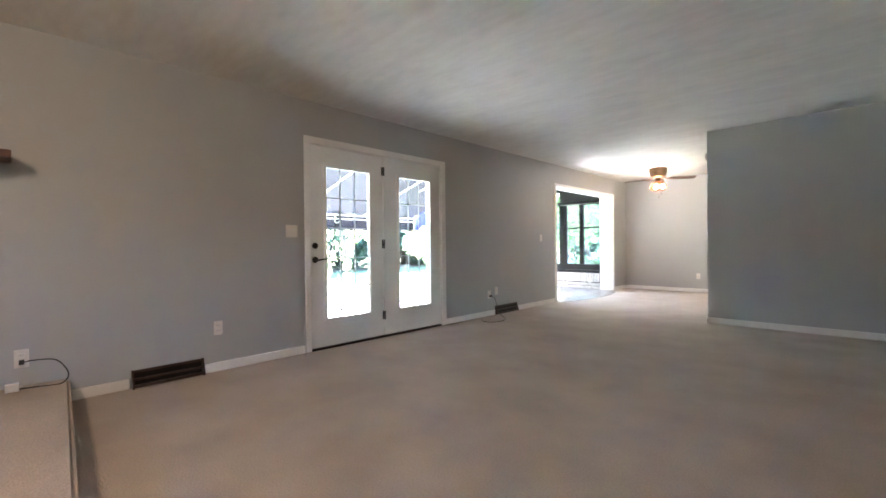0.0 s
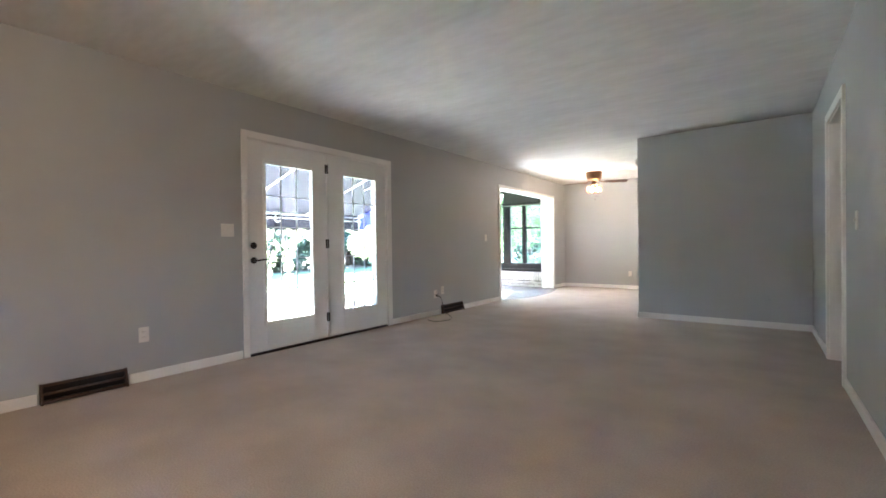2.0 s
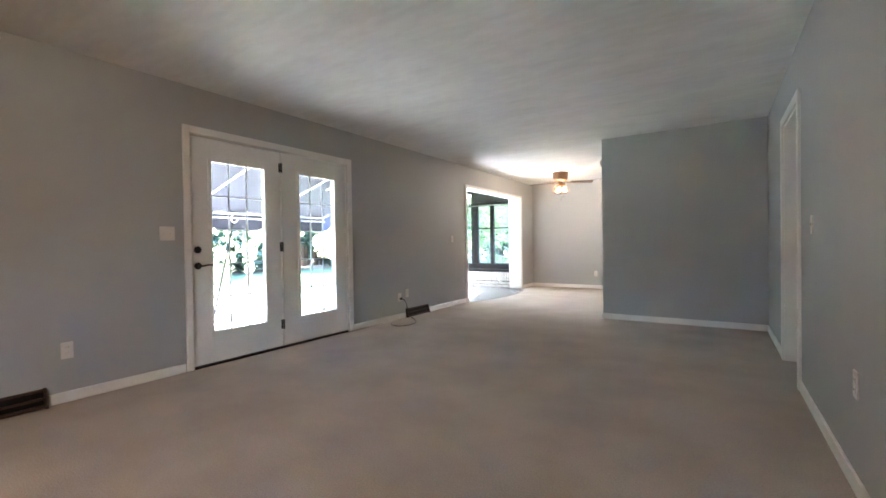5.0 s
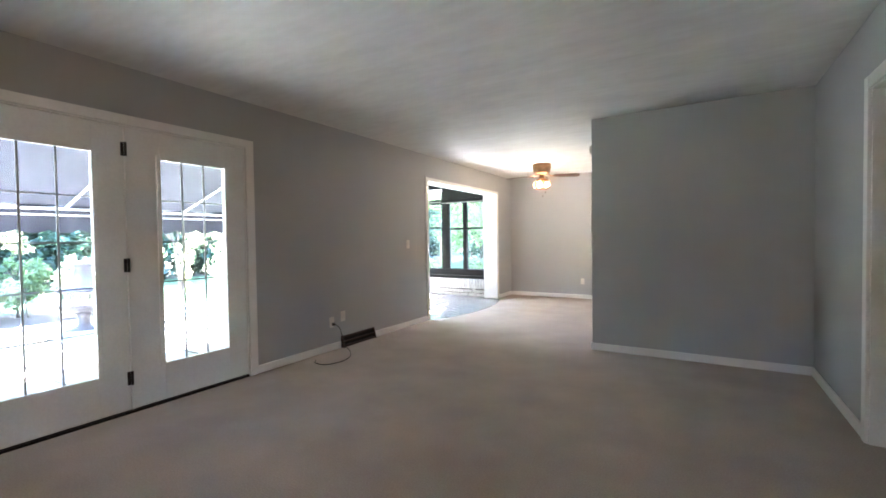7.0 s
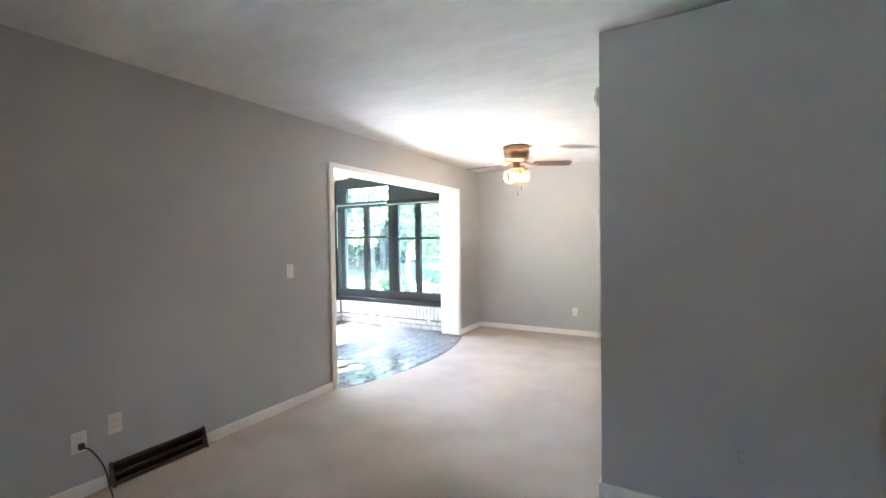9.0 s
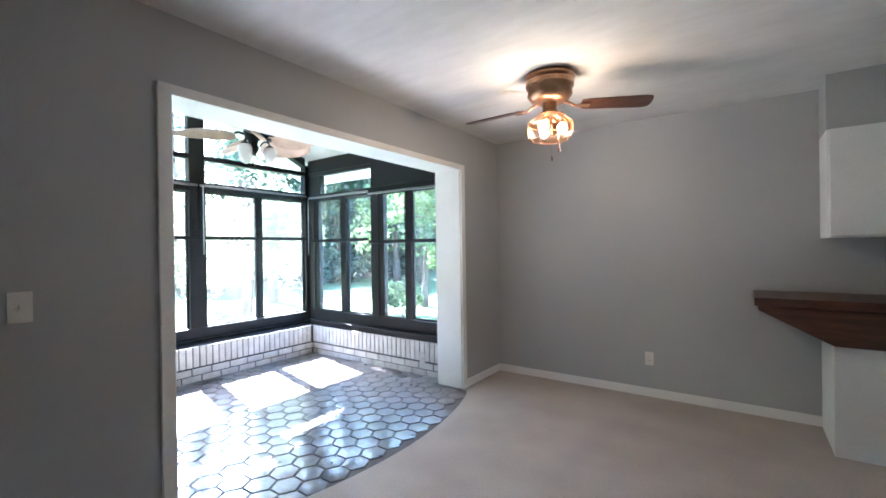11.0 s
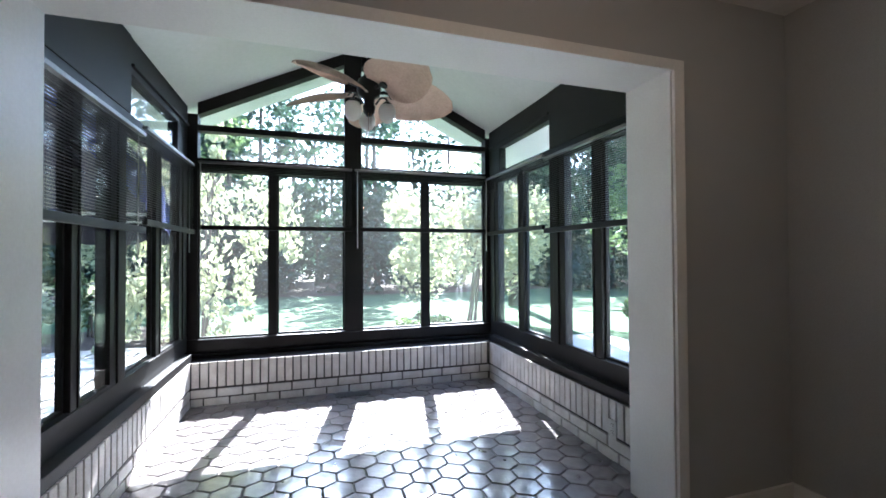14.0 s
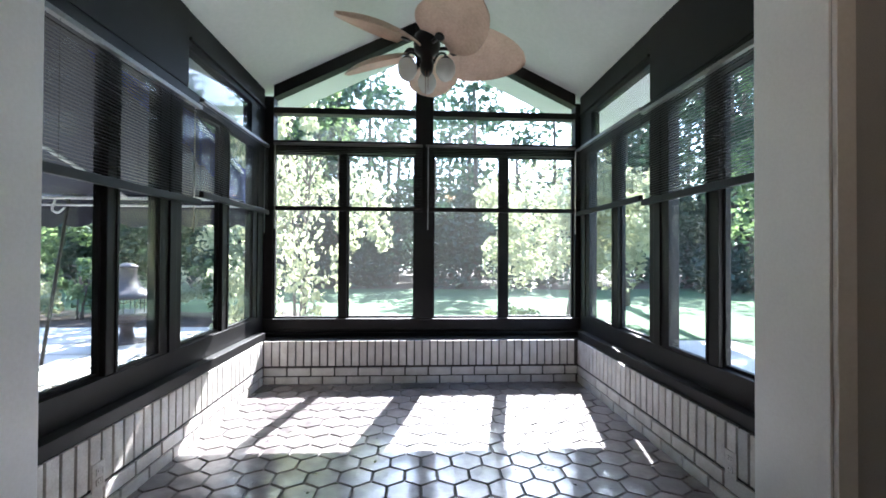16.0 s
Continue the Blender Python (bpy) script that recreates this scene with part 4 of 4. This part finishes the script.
PIT = (-4.65, 4.30, G + 0.045)
th = thing("fire_pit", PIT, "mauve-grey metal chimney fire pit with bell hood on the patio", "fire pit")
part("pedestal", lathe([(0.0, 0.0), (0.24, 0.0), (0.24, 0.03), (0.09, 0.07), (0.07, 0.20), (0.12, 0.28), (0.0, 0.285)], 24), M_STONE, th, smooth=True)
part("bowl", lathe([(0.0, 0.285), (0.16, 0.285), (0.30, 0.36), (0.33, 0.40), (0.33, 0.42), (0.29, 0.42), (0.0, 0.34)], 28), M_STONE, th, smooth=True)
for i in range(14):
    a = 2 * math.pi * i / 14
    part("screen_bar", tube([(0.27 * math.cos(a), 0.27 * math.sin(a), 0.40), (0.27 * math.cos(a), 0.27 * math.sin(a), 0.62)], 0.006, 6), M_BLACK, th, "dark screen bar")
part("hood", lathe([(0.0, 1.0), (0.10, 1.0), (0.115, 0.985), (0.10, 0.95), (0.115, 0.86), (0.16, 0.76), (0.24, 0.69), (0.34, 0.63), (0.33, 0.605), (0.0, 0.63)], 28), M_STONE, th, smooth=True)
part("cap", lathe([(0.0, 1.07), (0.05, 1.06), (0.12, 1.03), (0.12, 1.0), (0.0, 1.0)], 24), M_STONE, th, smooth=True)


def leaf_cloud(centers, count, size, rng, droop=0.0):
    """Many small folded leaves scattered in the balls of centers: (x, y, z, radius)."""
    verts, faces = [], []
    for i in range(count):
        cx, cy, cz, r = centers[rng.randrange(len(centers))]
        while True:
            p = Vector((rng.uniform(-1, 1), rng.uniform(-1, 1), rng.uniform(-1, 1)))
            if 0.25 < p.length < 1:
                break
        c = Vector((cx, cy, cz)) + p * r
        s = size * rng.uniform(0.6, 1.4)
        d = Vector((rng.gauss(0, 1), rng.gauss(0, 1), rng.gauss(0, 0.6) - droop)).normalized()
        u = d.cross(Vector((rng.gauss(0, 1), rng.gauss(0, 1), rng.gauss(0, 1)))).normalized()
        nrm = d.cross(u)
        k = len(verts)
        verts += [tuple(c - d * s * 0.6), tuple(c + u * s * 0.32 + nrm * s * 0.1), tuple(c + d * s * 0.6), tuple(c - u * s * 0.32 + nrm * s * 0.1)]
        faces += [(k, k + 1, k + 2), (k, k + 2, k + 3)]
    return verts, faces


def cloud_part(name, centers, count, size, rng, material, parent, droop=0.0):
    me = bpy.data.meshes.new(name)
    v, f = leaf_cloud(centers, count, size, rng, droop)
    me.from_pydata(v, [], f)
    me.materials.append(material)
    ob = new(name, me)
    ob.parent = parent
    return ob


def tree(at, height, crown_r, crown_z, leaves, size, material, label, seed, stems=1, droop=0.0, trunk=0.09, squash=1.0, name="tree", group="", blobs=16):
    rng = random.Random(seed)
    th = thing(name, at, label, "tree" if name == "tree" else "shrub", group)
    tips = []
    bm = bmesh.new()
    for s in range(stems):
        lean = Vector((rng.uniform(-1, 1), rng.uniform(-1, 1), 0)) * (0.10 if stems == 1 else 0.28) * crown_r
        base = Vector((rng.uniform(-1, 1), rng.uniform(-1, 1), 0)) * (0 if stems == 1 else 0.12)
        pts = [base, base + lean * 0.4 + Vector((0, 0, height * 0.35)), base + lean + Vector((0, 0, height * 0.75))]
        tube(curve(pts, 5), (trunk / math.sqrt(stems), trunk * 0.35 / math.sqrt(stems)), 8, bm)
        for b in range(5):
            a = rng.uniform(0, 2 * math.pi)
            f0 = rng.uniform(0.4, 0.95)
            p0 = base + lean * f0 + Vector((0, 0, height * 0.75 * f0))
            tip = Vector((crown_r * 0.75 * math.cos(a), crown_r * 0.75 * math.sin(a), max(p0.z + 0.1, crown_z + rng.uniform(-0.4, 0.6) * (height - crown_z))))
            tube(curve([p0, (p0 + tip) / 2 + Vector((0, 0, 0.12 * height)), tip], 4), (trunk * 0.3, trunk * 0.08), 6, bm)
            tips.append(tip)
    part("trunk", bm, M_BARK, th, smooth=True)
    cs = []
    for i in range(blobs):
        a, r = rng.uniform(0, 2 * math.pi), crown_r * math.sqrt(rng.uniform(0.05, 1)) * 0.85
        z = crown_z + (height - crown_z) * rng.uniform(0.0, 0.92) * squash
        k = 1.0 - 0.45 * abs((z - crown_z) / (height - crown_z) - 0.4)
        cs.append((r * k * math.cos(a), r * k * math.sin(a), z, crown_r * rng.uniform(0.16, 0.34)))
        if droop:
            for q in range(3):
                cs.append((cs[-1][0] * 1.06, cs[-1][1] * 1.06, cs[-1][2] - 0.28, cs[-1][3] * 0.75))
    cs += [(t.x, t.y, t.z, crown_r * 0.24) for t in tips]
    cloud_part("crown", cs, leaves, size, rng, material, th, droop)
    return th


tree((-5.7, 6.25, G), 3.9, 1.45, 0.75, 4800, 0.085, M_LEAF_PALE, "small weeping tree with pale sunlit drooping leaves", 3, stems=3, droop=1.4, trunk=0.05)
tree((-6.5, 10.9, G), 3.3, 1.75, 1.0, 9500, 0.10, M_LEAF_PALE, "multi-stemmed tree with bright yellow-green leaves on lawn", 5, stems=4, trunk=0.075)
tree((-4.4, 14.6, G), 5.0, 1.9, 1.2, 6000, 0.12, M_LEAF_MID, "leafy green tree beside the path", 8, stems=2, trunk=0.10)
tree((-9.0, 13.2, G), 10.0, 2.2, 6.2, 6000, 0.15, M_LEAF_MID, "tall leafy tree with high crown on the lawn", 14, trunk=0.16, blobs=22)
tree((-8.8, -0.6, G), 5.0, 1.8, 1.1, 5500, 0.12, M_LEAF_MID, "leafy green tree behind the patio bed", 9, trunk=0.1)
tree((-10.2, 4.2, G), 8.0, 2.5, 3.0, 4200, 0.15, M_LEAF_MID, "tall leafy tree shading the patio", 12, trunk=0.16, blobs=30)
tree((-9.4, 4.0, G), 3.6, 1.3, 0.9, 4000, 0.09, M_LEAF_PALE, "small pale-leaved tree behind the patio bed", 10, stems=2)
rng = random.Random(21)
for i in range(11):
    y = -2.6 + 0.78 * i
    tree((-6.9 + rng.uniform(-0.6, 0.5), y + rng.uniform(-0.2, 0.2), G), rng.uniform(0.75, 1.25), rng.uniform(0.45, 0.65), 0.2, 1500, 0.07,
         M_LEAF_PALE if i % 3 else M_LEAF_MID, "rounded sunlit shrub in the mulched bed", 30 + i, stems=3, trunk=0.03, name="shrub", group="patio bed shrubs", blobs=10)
tree((-4.3, 9.35, G), 0.55, 0.45, 0.12, 1500, 0.05, M_LEAF_MID, "low leafy shrub under the rear window", 50, stems=3, trunk=0.02, name="shrub", blobs=9)
for i, (x, y) in enumerate(((-3.9, 13.1), (-2.4, 13.4), (-0.9, 13.2))):
    tree((x, y, G), 0.9, 0.5, 0.2, 1500, 0.07, M_LEAF_MID, "leafy green shrub along the path", 55 + i, stems=3, trunk=0.03, name="shrub", group="path shrubs", blobs=9)

# Woods round the garden: trunks and leaves past counting.
rng = random.Random(77)
cs, low = [], []
bm = bmesh.new()
for i in range(150):
    ring = rng.random()
    if i < 105:
        x, y = -15.5 - 8 * rng.random(), -26 + 62 * rng.random()
    elif i < 130:
        x, y = -16 + 20 * rng.random(), 19 + 8 * rng.random()
    else:
        x, y = -16 + 14 * rng.random(), -16 + 7 * rng.random()
    hh = rng.uniform(8.0, 12.0)
    tube([(x, y, G), (x + rng.uniform(-0.3, 0.3), y + rng.uniform(-0.3, 0.3), hh * 0.8)], (0.15, 0.06), 6, bm)
    for k in range(9):
        a, r = rng.uniform(0, 6.28), rng.uniform(0.2, 1.9)
        cs.append((x + r * math.cos(a), y + r * math.sin(a), hh * rng.uniform(0.25, 1.0), rng.uniform(0.7, 1.4)))
    for k in range(4):
        low.append((x + rng.uniform(-1.2, 1.6), y + rng.uniform(-1.5, 1.5), rng.uniform(0.4, 3.0), rng.uniform(0.7, 1.2)))
for i in range(330):
    low.append((-15.0 + rng.uniform(-0.8, 0.8), rng.uniform(-26, 36), rng.uniform(0.2, 3.4), rng.uniform(0.6, 1.1)))
tagged(new("woods_trunks", mesh_of("woods_trunks", bm, M_BARK, True)), "dark trunks of the woods round the garden", "trees", kind="stuff")
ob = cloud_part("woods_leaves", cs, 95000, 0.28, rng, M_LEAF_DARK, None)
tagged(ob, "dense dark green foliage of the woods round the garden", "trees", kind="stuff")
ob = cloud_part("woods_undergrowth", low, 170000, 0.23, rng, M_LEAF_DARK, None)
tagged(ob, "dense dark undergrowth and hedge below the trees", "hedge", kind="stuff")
# A far belt of woods closes the view.
bm = bmesh.new()
n = 160
rows = []
for i in range(n + 1):
    a = radians(20 + 320 * i / n)
    u = Vector((math.cos(a), math.sin(a), 0)) * (60 + 3 * noise.noise((i * 0.4, 1, 0)))
    rows.append([bm.verts.new(u + Vector((0, 8, z))) for z in (G, 4, 7 + 3.5 * noise.noise((i * 0.35, 0, 0)))])
for a, b in zip(rows, rows[1:]):
    for k in range(2):
        bm.faces.new((a[k], b[k], b[k + 1], a[k + 1]))
structure("backdrop", bm, M_LEAF_DARK, "distant belt of dark green woods")


# ---- small pieces: patio stones, bricks, tiles ----
def piece(name, me, at, parent, rz=0.0, scale=None):
    ob = new(name, me)
    ob.location, ob.parent = at, parent
    if rz:
        ob.rotation_euler = (0, 0, rz)
    if scale:
        ob.scale = scale
    return ob


patio = bpy.data.objects["patio"]
rng = random.Random(5)
me = mesh_of("stone", boxes((-0.292, 0.292, -0.292, 0.292, 0, 0.018), bevel=0.008), M_CONCRETE)
for i in range(9):
    for j in range(16):
        piece("stone", me, (-0.62 - 0.61 * i, -2.66 + 0.61 * j, G + 0.043 + rng.uniform(0, 0.003)), patio, rng.uniform(-0.01, 0.01), (rng.uniform(0.97, 1.0), rng.uniform(0.97, 1.0), 1))

soldier = mesh_of("brick", boxes((-0.045, 0.055, -0.0272, 0.0272, 0, 0.208), bevel=0.003), M_BRICK)
stretcher = mesh_of("brick", boxes((-0.02, 0.02, -0.0925, 0.0925, 0, 0.064), bevel=0.003), M_BRICK)


def brickwork(wall, start, along, inward, length):
    """Two courses of stretchers and a soldier course on top. inward: turn that brings +x into the room."""
    a = Vector(along)
    rz = inward
    nrm = Vector((math.cos(rz), math.sin(rz), 0))
    for course, z in ((0, -0.010), (1, 0.065)):
        s = 0.0 if course else -0.10
        while s < length:
            c0, c1 = max(0.0, s), min(length, s + 0.188)
            if c1 - c0 > 0.03:
                p = Vector(start) + a * ((c0 + c1) / 2) - nrm * 0.02
                piece("brick", stretcher, (p.x + nrm.x * rng.uniform(-0.001, 0.001), p.y, z), wall, rz, (1, (c1 - c0) / 0.188, 1))
            s += 0.198
    s = 0.004
    while s + 0.057 <= length + 0.004:
        p = Vector(start) + a * (s + 0.0285) - nrm * (0.055 + rng.uniform(-0.001, 0.001))
        piece("brick", soldier, (p.x, p.y, 0.148), wall, rz)
        s += 0.0664


brickwork(bpy.data.objects["wall_knee_back"], (BX, BS + 0.001, 0), (0, 1, 0), 0.0, BN - BS - 0.002)
brickwork(bpy.data.objects["wall_knee_north"], (BX + 0.001, BN, 0), (1, 0, 0), -math.pi / 2, -T - 0.008 - BX)
brickwork(bpy.data.objects["wall_knee_south"], (BX + 0.001, BS, 0), (1, 0, 0), math.pi / 2, -T - 0.008 - BX)

HEX = 0.160
bm = bmesh.new()
R = (HEX - 0.007) / math.sqrt(3)
low_ring = [bm.verts.new((R * math.cos(math.pi / 3 * k), R * math.sin(math.pi / 3 * k), -0.012)) for k in range(6)]
mid_ring = [bm.verts.new((R * 0.99 * math.cos(math.pi / 3 * k), R * 0.99 * math.sin(math.pi / 3 * k), -0.002)) for k in range(6)]
top_ring = [bm.verts.new((R * 0.945 * math.cos(math.pi / 3 * k), R * 0.945 * math.sin(math.pi / 3 * k), 0.0045)) for k in range(6)]
peak = bm.verts.new((0, 0, 0.0062))
for a, b in ((low_ring, mid_ring), (mid_ring, top_ring)):
    for k in range(6):
        bm.faces.new((a[k], a[(k + 1) % 6], b[(k + 1) % 6], b[k]))
for k in range(6):
    bm.faces.new((top_ring[k], top_ring[(k + 1) % 6], peak))
hex_mesh = mesh_of("tile", bm, M_TILE)
tiles = bpy.data.objects["floor_sunroom"]
step = HEX * math.sqrt(3) / 2
i = 0
x = BX - 0.02
while x < 0.36:
    y = BS - 0.04 + (HEX / 2 if i % 2 else 0)
    while y < BN + 0.06:
        inside = x < -T - 0.05 or (OP0 + 0.03 < y < OP1 - 0.03 and x < arc_x(y) - 0.035)
        if inside:
            ob = piece("tile", hex_mesh, (x, y, -0.0075 + rng.uniform(-0.0008, 0.0008)), tiles)
            ob.rotation_euler = (radians(rng.uniform(-0.5, 0.5)), radians(rng.uniform(-0.5, 0.5)), math.pi / 3 * rng.randrange(6))
        y += HEX
    x += step
    i += 1
